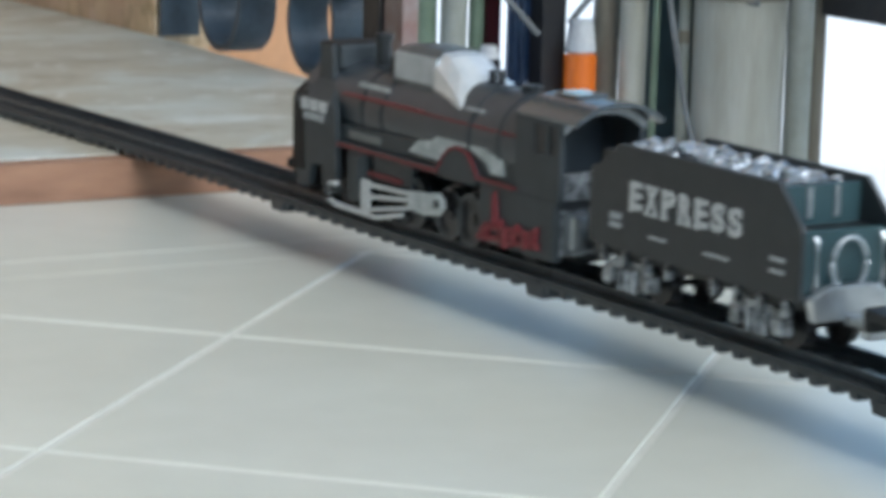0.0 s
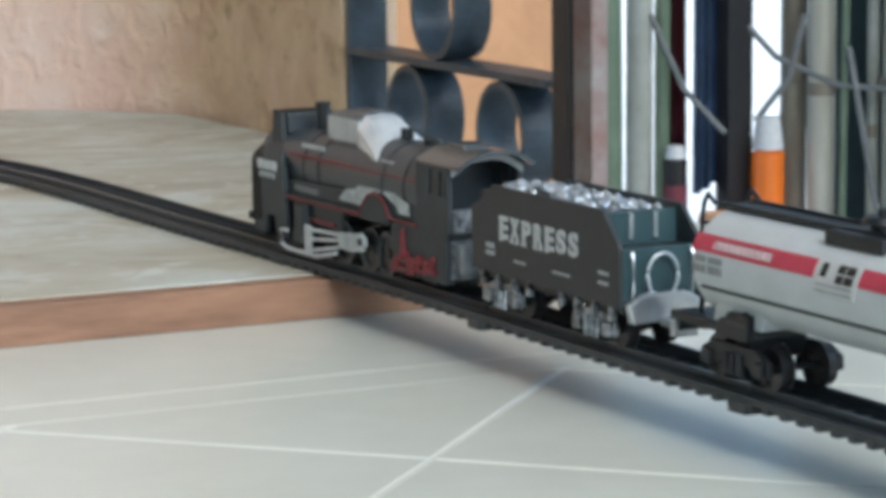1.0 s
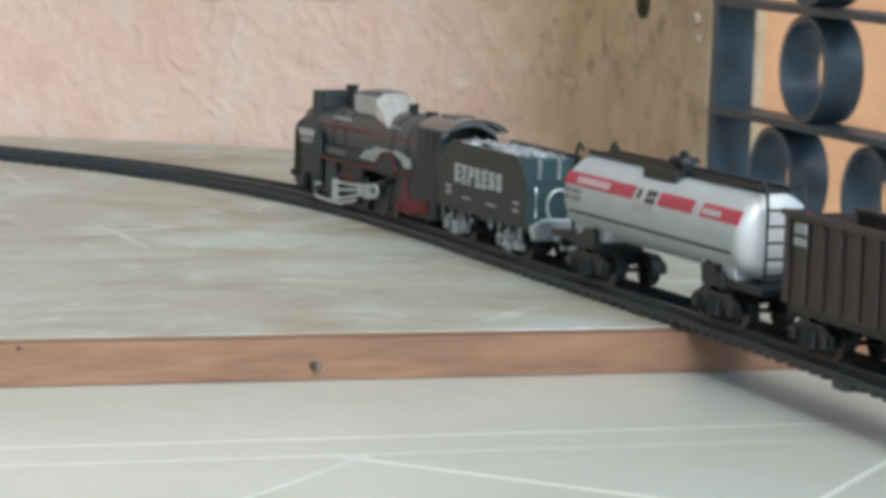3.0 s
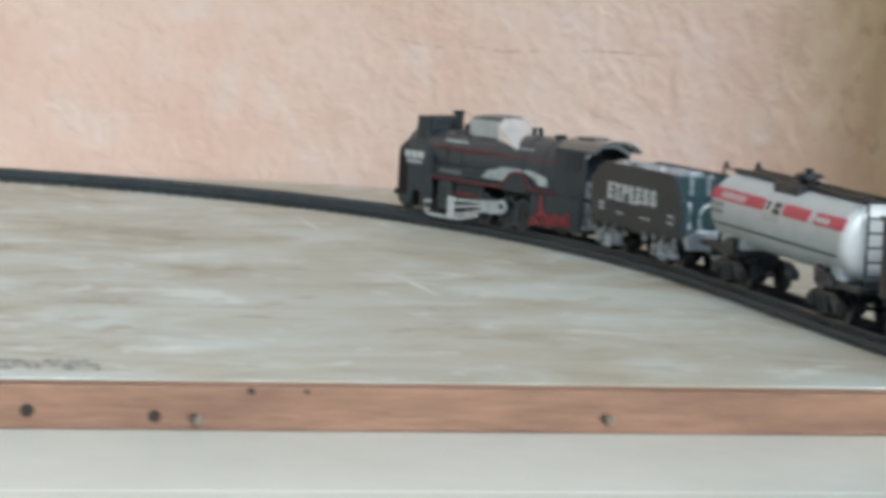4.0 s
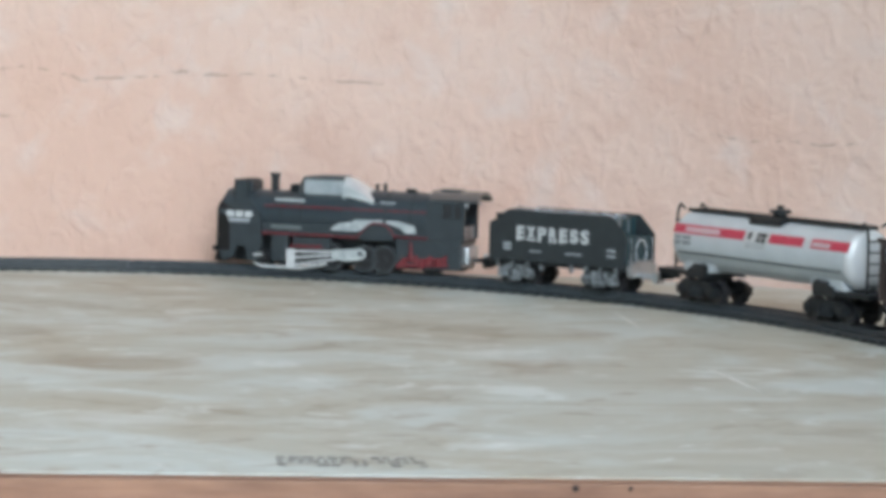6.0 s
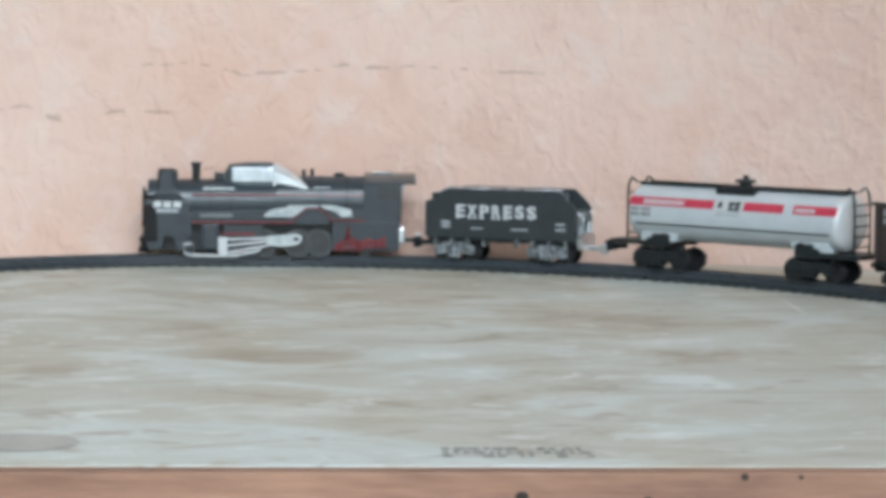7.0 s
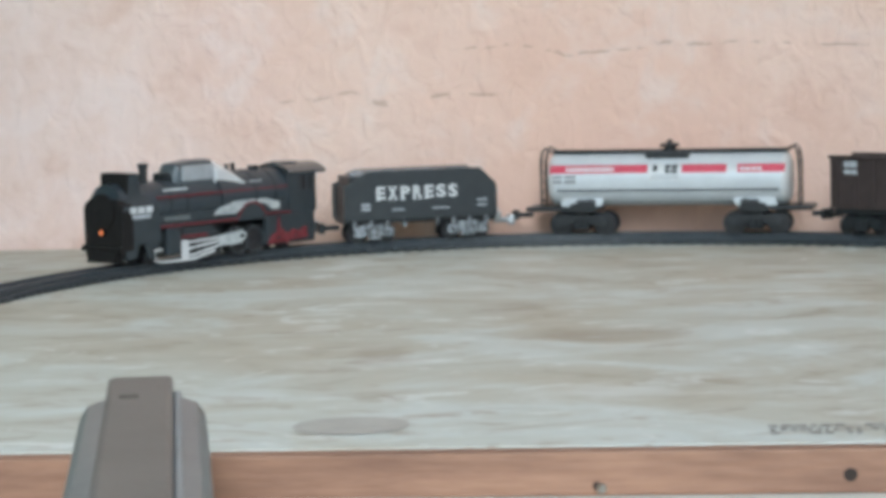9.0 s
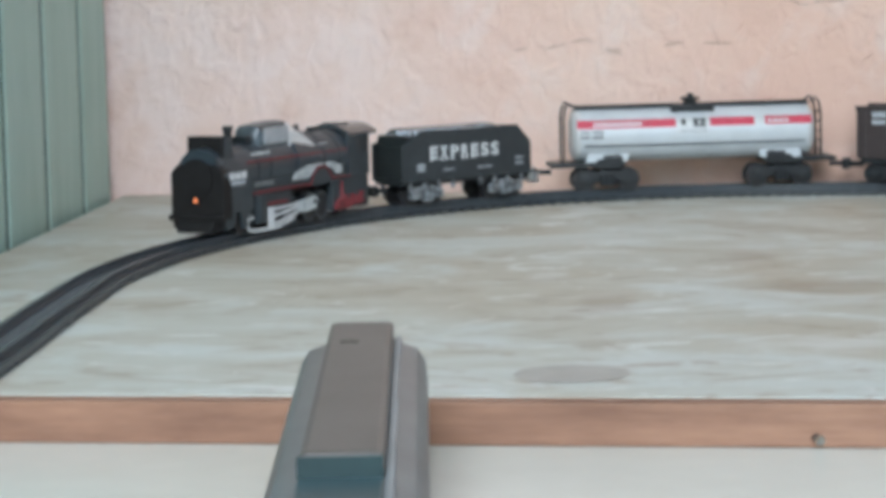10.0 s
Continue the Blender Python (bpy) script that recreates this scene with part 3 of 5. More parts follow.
def pole(name, label, x, y, r, mat, lean=(0, 0), nodes=(), height=2.6):
    """An upright pole standing in the yard, slightly leaning and uneven, with swollen joints."""
    top = empty(name, label, "pole", "poles outside the opening")
    rnd = random.Random(int(x * 1000))
    bm = bmesh.new()
    seg = 20
    zs = [GZ + height * k / 24 for k in range(25)]
    rings = []
    for z in zs:
        k = (z - GZ) / height
        rr = r * (1 + rnd.uniform(-0.03, 0.03))
        rings.append([bm.verts.new((x + lean[0] * k + rr * math.cos(2 * math.pi * s / seg), y + lean[1] * k + rr * math.sin(2 * math.pi * s / seg), z)) for s in range(seg)])
    for a, b in zip(rings, rings[1:]):
        for s in range(seg):
            bm.faces.new((a[s], a[(s + 1) % seg], b[(s + 1) % seg], b[s]))
    bm.faces.new(rings[0])
    bm.faces.new(rings[-1])
    part("shaft", bm, mat, top, smooth=True)
    for z in nodes:
        k = (z - GZ) / height
        bm = ring_band((0, 0), r * 1.07, r * 0.8, -0.006, 0.006, 24)
        bmesh.ops.transform(bm, matrix=Matrix.Translation((x + lean[0] * k, y + lean[1] * k, z)) @ Matrix.Rotation(radians(90), 4, 'Y'), verts=bm.verts)
        part("joint", bm, M_BAMBOO, top, "darker swollen joint")
    return top


pole("pole", "pale bleached pole standing in the yard", 1.1125, 1.2110, 0.0125, M_PALE, (0.01, 0))
pole("pole", "dull green pole standing in the yard", 1.0915, 1.2265, 0.0138, M_LEAFGREEN, (-0.012, 0))
pole("pole", "dull green pole standing in the yard", 1.131, 1.201, 0.0075, M_LEAFGREEN, (0.012, 0))
pole("pole", "thick grey-brown bamboo pole", 1.247, 1.152, 0.0125, M_BAMBOO, (0.004, 0), (-0.09,))
pole("pole", "slim cream pole with brown streaks", 1.258, 1.120, 0.0130, M_PVC, (0.0, 0), (-0.060, 0.25))
pole("pole", "slim pale pole among the bamboo", 1.300, 1.097, 0.0058, M_PALE, (0.0, 0), (-0.1,))
pole("pole", "thin pale green stick among the poles", 1.261, 1.096, 0.0036, M_LEAFGREEN, (0.03, 0))
pole("pipe", "thick weathered cream pipe standing in the yard", 1.341, 1.066, 0.0435, M_PVC, (0.0, 0), (-0.055, 0.4))
pole("pipe", "narrow cream pipe beside the thick pipe", 1.390, 1.037, 0.0125, M_PALE, (0.0, 0), (0.1,))
pole("pole", "grey-brown pole behind the narrow pipe", 1.412, 1.040, 0.0085, M_BAMBOO, (0.0, 0), (-0.02,))
# dark backing added behind the poles so the gap between them reads dark
bm = box(-0.030, 0.030, 0.0, 0.012, GZ, 2.0, 0.001)
bmesh.ops.transform(bm, matrix=pose(1.326, 1.152, 0, 0, 0, -33), verts=bm.verts)
tagged(part("plank", bm, M_RECESS), "dark teal backing added to darken the gap between the poles", "plank")
tagged(part("iron_post", box(1.177, 1.203, 1.152, 1.176, GZ, 2.0, 0.001), M_DARKIRON), "black square iron post standing in the yard", "post")


def hanging_cloth(label, x, y, w, z0, z1, mat, seed):
    """A hanging cloth in stiff vertical folds."""
    rnd = random.Random(seed)
    bm = bmesh.new()
    n, rows = 14, []
    ph = [rnd.uniform(0, 6) for _ in range(3)]
    for k in range(9):
        z = z0 + (z1 - z0) * k / 8
        row = []
        for s in range(n + 1):
            u = s / n - 0.5
            d = 0.006 * math.sin(9 * u * 3 + ph[0] + k * 0.15) + 0.003 * math.sin(17 * u + ph[1])
            row.append(bm.verts.new((x + u * w * (1 - 0.03 * k) + d * 0.4, y - u * w * 0.6 + d, z + 0.006 * math.sin(5 * u + ph[2]) * (k == 0))))
        rows.append(row)
    for a, b in zip(rows, rows[1:]):
        for s in range(n):
            bm.faces.new((a[s], a[s + 1], b[s + 1], b[s]))
    bmesh.ops.solidify(bm, geom=bm.faces[:], thickness=0.002)
    tagged(part("hanging_cloth", bm, mat, smooth=True), label, "cloth", "cloths on the line")


hanging_cloth("wine-red cloth hanging in folds outside", 1.146, 1.199, 0.022, -0.20, 0.35, M_WINE, 1)
hanging_cloth("dark blue cloth hanging in folds outside", 1.175, 1.182, 0.031, -0.155, 0.35, M_BLUE, 2)
tagged(part("washing_line", tube([(1.02, 1.26, 0.355), (1.15, 1.19, 0.35), (1.34, 1.07, 0.36)], 0.0025), M_WIRE), "grey washing line strung between the poles", "line")
# ledge with small things on it
tagged(part("ledge", box(1.02, 1.30, 1.06, 1.26, GZ, -0.245, 0.004), M_CONC), "low pale concrete ledge in the yard", "ledge")


def bottle(label, x, y, r, z1, mat, cap_mat, cap):
    top = empty("bottle", label, "bottle")
    z0 = -0.245
    bm = rod((x, y, z0), (x, y, z1), r, 24)
    bmesh.ops.bevel(bm, geom=[e for e in bm.edges if abs(e.verts[0].co.z - e.verts[1].co.z) < 1e-4], offset=r * 0.18, segments=2, affect='EDGES')
    part("body", bm, mat, top, smooth=True)
    bm = rod((x, y, z1), (x, y, z1 + cap), r * 0.97, 24, None, r * 0.7)
    part("cap", bm, cap_mat, top, "white cap", True)


bottle("orange plastic bottle with a white top on the ledge", 1.213, 1.141, 0.0155, -0.116, M_ORANGE, M_WHITE, 0.03)
bottle("dark bottle with a white cap on the ledge", 1.139, 1.185, 0.011, -0.125, M_DARKIRON, M_WHITE, 0.012)
bm = box(1.146, 1.188, 1.130, 1.160, -0.245, -0.172, 0.008)
tagged(part("bundle", bm, M_OCHRE), "small ochre cloth bundle on the ledge", "bundle")
part("label", ring_band((0, 0), 0.0113, 0.0105, -0.200, -0.150, 24), M_WINE, bpy.data.objects["bottle.001"], "wine-red label").matrix_basis = pose(1.139, 1.185, 0, 0, -90, 0)
for pts in ([(1.16, 1.18, 0.05), (1.22, 1.14, -0.03), (1.262, 1.10, -0.055), (1.33, 1.02, -0.062)],
            [(1.12, 1.20, 0.01), (1.145, 1.18, -0.06), (1.172, 1.15, -0.10)],
            [(1.205, 1.15, -0.09), (1.228, 1.13, -0.05), (1.24, 1.12, 0.01)],
            [(1.268, 1.09, -0.02), (1.285, 1.07, -0.16), (1.302, 1.06, -0.24)]):
    tagged(part("cable", tube(pts, 0.003), M_WIRE), "grey cable looped between the poles", "cable", "cables between the poles")
shelf = empty("metal_shelf", "dark metal shelf standing beside the cream pipes", "shelf")
part("board", box(1.40, 1.62, 0.86, 1.02, -0.075, 0.06, 0.003), M_DARKIRON, shelf)
for sx in (1.402, 1.604):
    part("leg", box(sx, sx + 0.014, 0.862, 0.876, GZ, -0.0755), M_DARKIRON, shelf)


# ---- toy railway track ----
LINE = [(0.321, -0.852), (0.32, -0.688), (0.318, -0.523), (0.316, -0.399), (0.313, -0.323), (0.309, -0.256), (0.306, -0.194), (0.304, -0.137), (0.302, -0.081),
        (0.299, -0.026), (0.295, 0.030), (0.290, 0.088), (0.285, 0.148), (0.281, 0.215), (0.276, 0.291), (0.267, 0.376), (0.247, 0.467), (0.213, 0.562),
        (0.162, 0.653), (0.093, 0.734), (0.009, 0.799), (-0.088, 0.846), (-0.193, 0.869), (-0.301, 0.860), (-0.401, 0.814), (-0.483, 0.731), (-0.539, 0.622),
        (-0.568, 0.502), (-0.5745, 0.385), (-0.5650, 0.282), (-0.5555, 0.199), (-0.547, 0.134), (-0.5365, 0.043), (-0.519, -0.121)]


def track_line():
    p = [Vector((x, y, 0)) for x, y in [(0.322, -1.02)] + LINE + [(-0.505, -0.25)]]
    out = []
    for i in range(1, len(p) - 2):
        a, b, c, d = p[i - 1:i + 3]
        for k in range(14):
            u = k / 14
            out.append(0.5 * ((2 * b) + (c - a) * u + (2 * a - 5 * b + 4 * c - d) * u * u + (-a + 3 * b - 3 * c + d) * u ** 3))
    return out


PATH = track_line()
RUN = [0.0]
for _a, _b in zip(PATH, PATH[1:]):
    RUN.append(RUN[-1] + (_b - _a).length)


def on_track(s):
    i = min(max(int(np.searchsorted(RUN, s)) - 1, 0), len(RUN) - 2)
    return PATH[i].lerp(PATH[i + 1], (s - RUN[i]) / (RUN[i + 1] - RUN[i]))


def heading(s):
    return (on_track(s + 0.004) - on_track(s - 0.004)).normalized()


def sweep(s0, s1, y0, y1, z0, z1, bm=None, step=0.012):
    """A bar of rectangular section that follows the track from s0 to s1, y0..y1 to the left of it."""
    own = bmesh.new()
    n = max(2, int((s1 - s0) / step))
    rows = []
    for k in range(n + 1):
        s = s0 + (s1 - s0) * k / n
        p, t = on_track(s), heading(s)
        left = Vector((-t.y, t.x, 0))
        rows.append([own.verts.new(p + left * y + Vector((0, 0, z))) for y, z in ((y0, z0), (y1, z0), (y1, z1), (y0, z1))])
    for a, b in zip(rows, rows[1:]):
        for k in range(4):
            own.faces.new((a[k], a[(k + 1) % 4], b[(k + 1) % 4], b[k]))
    own.faces.new(rows[0])
    own.faces.new(rows[-1])
    return merge(bm, own)


RAILTOP = 0.0072


def railway_track():
    sleeper = bpy.data.meshes.new("sleeper")
    bm = box(-0.0018, 0.0018, -0.0149, 0.0150, 0.0002, 0.0032, 0.0003)
    bm.to_mesh(sleeper)
    bm.free()
    sleeper.materials.append(M_TRACK)
    sec, s, end = 0.176, 0.02, RUN[-1] - 0.03
    count = 0
    while s < end:
        e = min(s + sec, end)
        top = empty("track_section", "dark grey plastic toy railway track section with moulded sleepers", "toy track", "track sections")
        for y in (-0.0086, 0.0086):
            bm = sweep(s + 0.0003, e - 0.0003, y - 0.0009, y + 0.0009, 0.0030, RAILTOP)
            sweep(s + 0.0003, e - 0.0003, y - 0.0020, y + 0.0020, 0.0004, 0.0042, bm)
            part("rail", bm, M_RAIL, top)
        for y in (-0.0135, 0.0135):
            part("edge_beam", sweep(s + 0.0003, e - 0.0003, y - 0.0012, y + 0.0012, 0.0021, 0.0046), M_TRACK, top)
        k = s + 0.0046
        while k < e - 0.002 and count < 298 and e > 0.45:
            ob = new("sleeper", sleeper)
            ob.parent = top
            t = heading(k)
            p = on_track(k)
            ob.matrix_basis = pose(p.x, p.y, 0.0, 0, 0, math.degrees(math.atan2(t.y, t.x)))
            count += 1
            k += 0.0092
        # joining clip under the end of the section
        p, t = on_track(e), heading(e)
        bm = box(-0.005, 0.005, -0.0156, 0.0156, -0.0016 if p.y < -0.01 else 0.0003, 0.0026, 0.0005)
        bmesh.ops.transform(bm, matrix=pose(p.x, p.y, 0, 0, 0, math.degrees(math.atan2(t.y, t.x))), verts=bm.verts)
        part("joining_clip", bm, M_TRACK, top)
        s = e
    # little piers that carry the track off the board
    for s in (0.16, 0.31):
        p, t = on_track(s), heading(s)
        pier = empty("track_pier", "small dark plastic pier under the toy track", "pier", "track piers")
        for z0, z1, w in ((ZF, ZF + 0.003, 0.016), (ZF + 0.003, -0.0006, 0.011)):
            bm = box(-0.007, 0.007, -w, w, z0, z1, 0.0006)
            bmesh.ops.transform(bm, matrix=pose(p.x, p.y, 0, 0, 0, math.degrees(math.atan2(t.y, t.x))), verts=bm.verts)
            part("foot" if z0 == ZF else "stem", bm, M_TRACK, pier)


railway_track()


# ---- the train; x forward, y to its left, z up from the board ----
WHEELS = []            # (wheel object, radius, x, z)


def wheel(parent, x, z, r, side, w=0.003, spokes=0, tyre=None, y=0.0086):
    """A flanged wheel whose origin is its hub, so that it can turn."""
    bm = ring_band((0, 0), r, r * 0.72, -w / 2, w / 2, 28)
    ring_band((0, 0), r * 1.12, r * 0.9, -w / 2 - 0.0006, -w / 2 + 0.0004, 28, bm) if side > 0 else ring_band((0, 0), r * 1.12, r * 0.9, w / 2 - 0.0004, w / 2 + 0.0006, 28, bm)
    rod((-w * 0.55, 0, 0), (w * 0.55, 0, 0), r * 0.26, 12, bm)
    if spokes:
        for k in range(spokes):
            a = 2 * math.pi * k / spokes
            rod((0, 0, 0), (0, r * 0.8 * math.cos(a), r * 0.8 * math.sin(a)), r * 0.075, 6, bm)
    else:
        rod((-w * 0.3, 0, 0), (w * 0.3, 0, 0), r * 0.75, 24, bm)
    bmesh.ops.transform(bm, matrix=Matrix.Rotation(radians(90), 4, 'Z'), verts=bm.verts)
    ob = part("wheel", bm, M_WHEEL, parent, smooth=True)
    ob.location = (x, side * y, z)
    if tyre:
        bm = ring_band((0, 0), r * 0.99, r * 0.86, w / 2, w / 2 + 0.0005, 28)
        bmesh.ops.transform(bm, matrix=Matrix.Rotation(radians(90), 4, 'Z') if side > 0 else Matrix.Rotation(radians(-90), 4, 'Z'), verts=bm.verts)
        part("tyre", bm, tyre, ob, "bright steel rim")
    WHEELS.append((ob, r, x, side * y, z))
    return ob


def bars(parent, spots, mat, y, label):
    """Small printed bars on a side that faces y: x, z, width, height."""
    for x, z, w, h in spots:
        part("print_bar", box(x - w / 2, x + w / 2, y - 0.00025, y + 0.00025, z - h / 2, z + h / 2), mat, parent, label)


def loft(rings, bm=None):
    """A closed skin through rings of equal count, capped at both ends."""
    own = bmesh.new()
    vs = [[own.verts.new(p) for p in ring] for ring in rings]
    for a, b in zip(vs, vs[1:]):
        for k in range(len(a)):
            own.faces.new((a[k - 1], a[k], b[k], b[k - 1]))
    own.faces.new(vs[0])
    own.faces.new(vs[-1])
    return merge(bm, own)


def locomotive():
    top = empty("toy_locomotive", "charcoal plastic toy steam locomotive with red lining and a plated dome", "toy locomotive")
    part("frame", box(-0.082, 0.080, -0.0062, 0.0062, 0.0100, 0.0300, 0.001), M_BLACK, top)
    # boiler in two courses, the rear one a little fatter
    for x0, x1, r, z in ((0.086, 0.000, 0.0150, 0.0438), (0.000, -0.0640, 0.0163, 0.0448)):
        bm = rod((x0, 0, z), (x1, 0, z), r, 40)
        part("boiler", bm, M_BOILER, top, "glossy charcoal boiler", True)
    for x, r, z in ((0.0440, 0.0154, 0.0438), (0.0300, 0.0154, 0.0438), (-0.0300, 0.0167, 0.0448), (-0.0480, 0.0167, 0.0448)):
        part("boiler_band", ring_band((0, z), r, r - 0.0007, x - 0.0007, x + 0.0007, 40), M_GREY, top)
    # front: one broad flat plate with cut shoulders and a narrower head
    shape = [(-0.0150, 0.0112), (-0.0172, 0.0135), (-0.0182, 0.0200), (-0.0182, 0.0430), (-0.0174, 0.0458), (-0.0130, 0.0498),
             (0.0130, 0.0498), (0.0174, 0.0458), (0.0182, 0.0430), (0.0182, 0.0200), (0.0172, 0.0135), (0.0150, 0.0112)]
    part("front_plate", prism(shape, "x", 0.0790, 0.0888, 0.0008), M_NOSE, top, "matt black front plate")
    part("front_head", prism([(0.0800, 0.0490), (0.0790, 0.0655), (0.0700, 0.0655), (0.0700, 0.0500)], "y", -0.0122, 0.0122, 0.0007), M_NOSE, top, "matt black head of the front plate")
    part("smokebox_door", rod((0.0886, 0, 0.0420), (0.0898, 0, 0.0420), 0.0112, 30), M_NOSE, top)
    part("door_hinge", box(0.0896, 0.0903, -0.0095, -0.0020, 0.0412, 0.0428), M_NOSE, top)
    part("lamp", rod((0.0886, 0, 0.0290), (0.0906, 0, 0.0290), 0.0026, 14), M_NOSE, top)
    part("lamp_lens", rod((0.0904, 0, 0.0290), (0.0910, 0, 0.0290), 0.0013, 12), M_LED, top, "small glowing orange headlamp")
    part("buffer_beam", box(0.0880, 0.0912, -0.0190, 0.0190, 0.0170, 0.0205, 0.0006), M_NOSE, top)
    part("pilot", prism([(0.0900, 0.0172), (0.0930, 0.0100), (0.0850, 0.0092), (0.0800, 0.0125)], "y", -0.0125, 0.0125, 0.0005), M_NOSE, top)
    part("upper_head", box(0.0665, 0.0698, -0.0105, 0.0105, 0.0560, 0.0648, 0.0012), M_GREY, top)
    part("front_wheel_guard", box(0.0560, 0.0640, -0.0075, 0.0075, 0.0078, 0.0180, 0.0008), M_BLACK, top)
    for sd in (1, -1):
        # side sheet that leans in towards its top
        rings = []
        for f, r, y, z in [(0.0880, 0.0560, 0.0180, 0.0210), (0.0880, 0.0575, 0.0182, 0.0430), (0.0860, 0.0600, 0.0176, 0.0452), (0.0810, 0.0650, 0.0140, 0.0496), (0.0785, 0.0680, 0.0128, 0.0520), (0.0770, 0.0700, 0.0126, 0.0648)]:
            rings.append([(f, sd * y, z), (r, sd * y, z), (r, sd * (y - 0.0022), z), (f, sd * (y - 0.0022), z)])
        part("smoke_deflector", loft(rings), M_GREY, top)
        part("deflector_stay", prism([(0.0880, 0.0215), (0.0740, 0.0215), (0.0770, 0.0125), (0.0850, 0.0110)], "y", *sorted((sd * 0.0150, sd * 0.0178)), 0.0005), M_GREY, top)
        part("deflector_stay", prism([(0.0690, 0.0215), (0.0575, 0.0215), (0.0575, 0.0120), (0.0660, 0.0105)], "y", *sorted((sd * 0.0145, sd * 0.0172)), 0.0005), M_GREY, top)
        bars(top, [(0.0725, 0.0383, 0.0150, 0.0024)], M_SILVERP, sd * 0.0183, "worn silver print")
        for dx in (-0.0066, 0.0, 0.0066):
            bars(top, [(0.0725 + dx, 0.0425, 0.0052, 0.0040)], M_WHITE, sd * 0.0183, "worn white print block")
        # running board and the casing between the red lines
        part("running_board", box(-0.0140, 0.0585, min(sd * 0.0105, sd * 0.0172), max(sd * 0.0105, sd * 0.0172), 0.0295, 0.0318, 0.0004), M_GREY, top)
        part("side_casing", prism([(0.0580, 0.0318), (0.0580, 0.0365), (0.0565, 0.0378), (-0.0640, 0.0400), (-0.0640, 0.0318)], "y", *sorted((sd * 0.0120, sd * 0.0154)), 0.0006), M_GREY, top)
        part("nameplate", box(0.0290, 0.0510, min(sd * 0.0150, sd * 0.0158), max(sd * 0.0150, sd * 0.0158), 0.0335, 0.0362, 0.0003), M_COACHSIDE, top, "raised grey nameplate")
        part("red_lining", box(-0.0120, 0.0580, min(sd * 0.0168, sd * 0.0175), max(sd * 0.0168, sd * 0.0175), 0.0300, 0.0312), M_RED, top, "thin red lining")
        part("red_lining", box(-0.0620, 0.0560, min(sd * 0.0128, sd * 0.0159), max(sd * 0.0128, sd * 0.0159), 0.0484, 0.0494), M_RED, top, "thin red lining")
        # splasher with a red rim carried on to the cab
        arch = [(-0.0120, 0.0312), (-0.0150, 0.0352), (-0.0190, 0.0388), (-0.0250, 0.0402), (-0.0310, 0.0388), (-0.0350, 0.0352), (-0.0372, 0.0318)]
        part("wheel_splasher", prism(arch + [(-0.0360, 0.0290), (-0.0130, 0.0290)], "y", *sorted((sd * 0.0130, sd * 0.0172)), 0.0005), M_GREY, top)
        part("red_lining", tube([(x, sd * 0.0172, z + 0.0004) for x, z in arch] + [(-0.0600, sd * 0.0172, 0.0318)], 0.0006, 6), M_RED, top, "thin red lining")
        wing = [(0.0085, 0.0345), (0.0030, 0.0392), (-0.0060, 0.0402), (-0.0120, 0.0438), (-0.0250, 0.0446), (-0.0390, 0.0438), (-0.0415, 0.0415), (-0.0510, 0.0392), (-0.0518, 0.0345), (-0.0440, 0.0345), (-0.0405, 0.0378), (-0.0310, 0.0408), (-0.0210, 0.0408), (-0.0150, 0.0360), (-0.0110, 0.0342)]
        part("feather_marking", prism(wing, "y", *sorted((sd * 0.0156, sd * 0.0161))), M_FEATHER, top, "silver feather-shaped marking")
        part("feather_backing", prism([(0.0090, 0.0330), (-0.0100, 0.0450), (-0.0530, 0.0450), (-0.0530, 0.0330)], "y", *sorted((sd * 0.0130, sd * 0.01555))), M_GREY, top)
        bars(top, [(0.0385, 0.0530, 0.0210, 0.0018)], M_FEATHER, sd * 0.01265, "worn silver print")
        bars(top, [(-0.0310, 0.0540, 0.0110, 0.0012)], M_SILVERP, sd * 0.01445, "worn silver print")
        # cylinders, slots and valve gear
        part("cylinder_block", box(0.0380, 0.0500, min(sd * 0.0110, sd * 0.0170), max(sd * 0.0110, sd * 0.0170), 0.0115, 0.0295, 0.0012), M_GREY, top)
        part("cylinder_cover", box(0.0400, 0.0480, min(sd * 0.0168, sd * 0.0178), max(sd * 0.0168, sd * 0.0178), 0.0130, 0.0280, 0.0005), M_GREY, top)
        part("slide_bracket", box(0.0080, 0.0350, min(sd * 0.0120, sd * 0.0150), max(sd * 0.0120, sd * 0.0150), 0.0205, 0.0290, 0.0006), M_GREY, top)
        part("red_lining", box(0.0140, 0.0370, min(sd * 0.0150, sd * 0.0158), max(sd * 0.0150, sd * 0.0158), 0.0218, 0.0234), M_RED, top, "thin red lining")
        y0, y1 = sorted((sd * 0.0166, sd * 0.0178))
        bm = tube([(0.0560, sd * 0.0172, 0.0160), (0.0620, sd * 0.0172, 0.0155), (0.0610, sd * 0.0172, 0.0095), (0.0560, sd * 0.0172, 0.0082), (0.0420, sd * 0.0172, 0.0080), (0.0280, sd * 0.0172, 0.0080), (0.0100, sd * 0.0172, 0.0118)], 0.0009, 8)
        part("rod_gear", bm, M_WHITE, top, "white moulded drain pipe", True)
        bm = box(0.0325, 0.0385, y0, y1, 0.0080, 0.0205, 0.0004)
        for z0, z1 in ((0.0190, 0.0200), (0.0148, 0.0180), (0.0100, 0.0152)):
            prism([(0.0330, z0 - 0.0007), (0.0330, z0 + 0.0007), (0.0040, z1 + 0.0007), (0.0040, z1 - 0.0007)], "y", y0, y1, 0, bm)
        part("crosshead", bm, M_WHITE, top, "white moulded crosshead and slide bars")
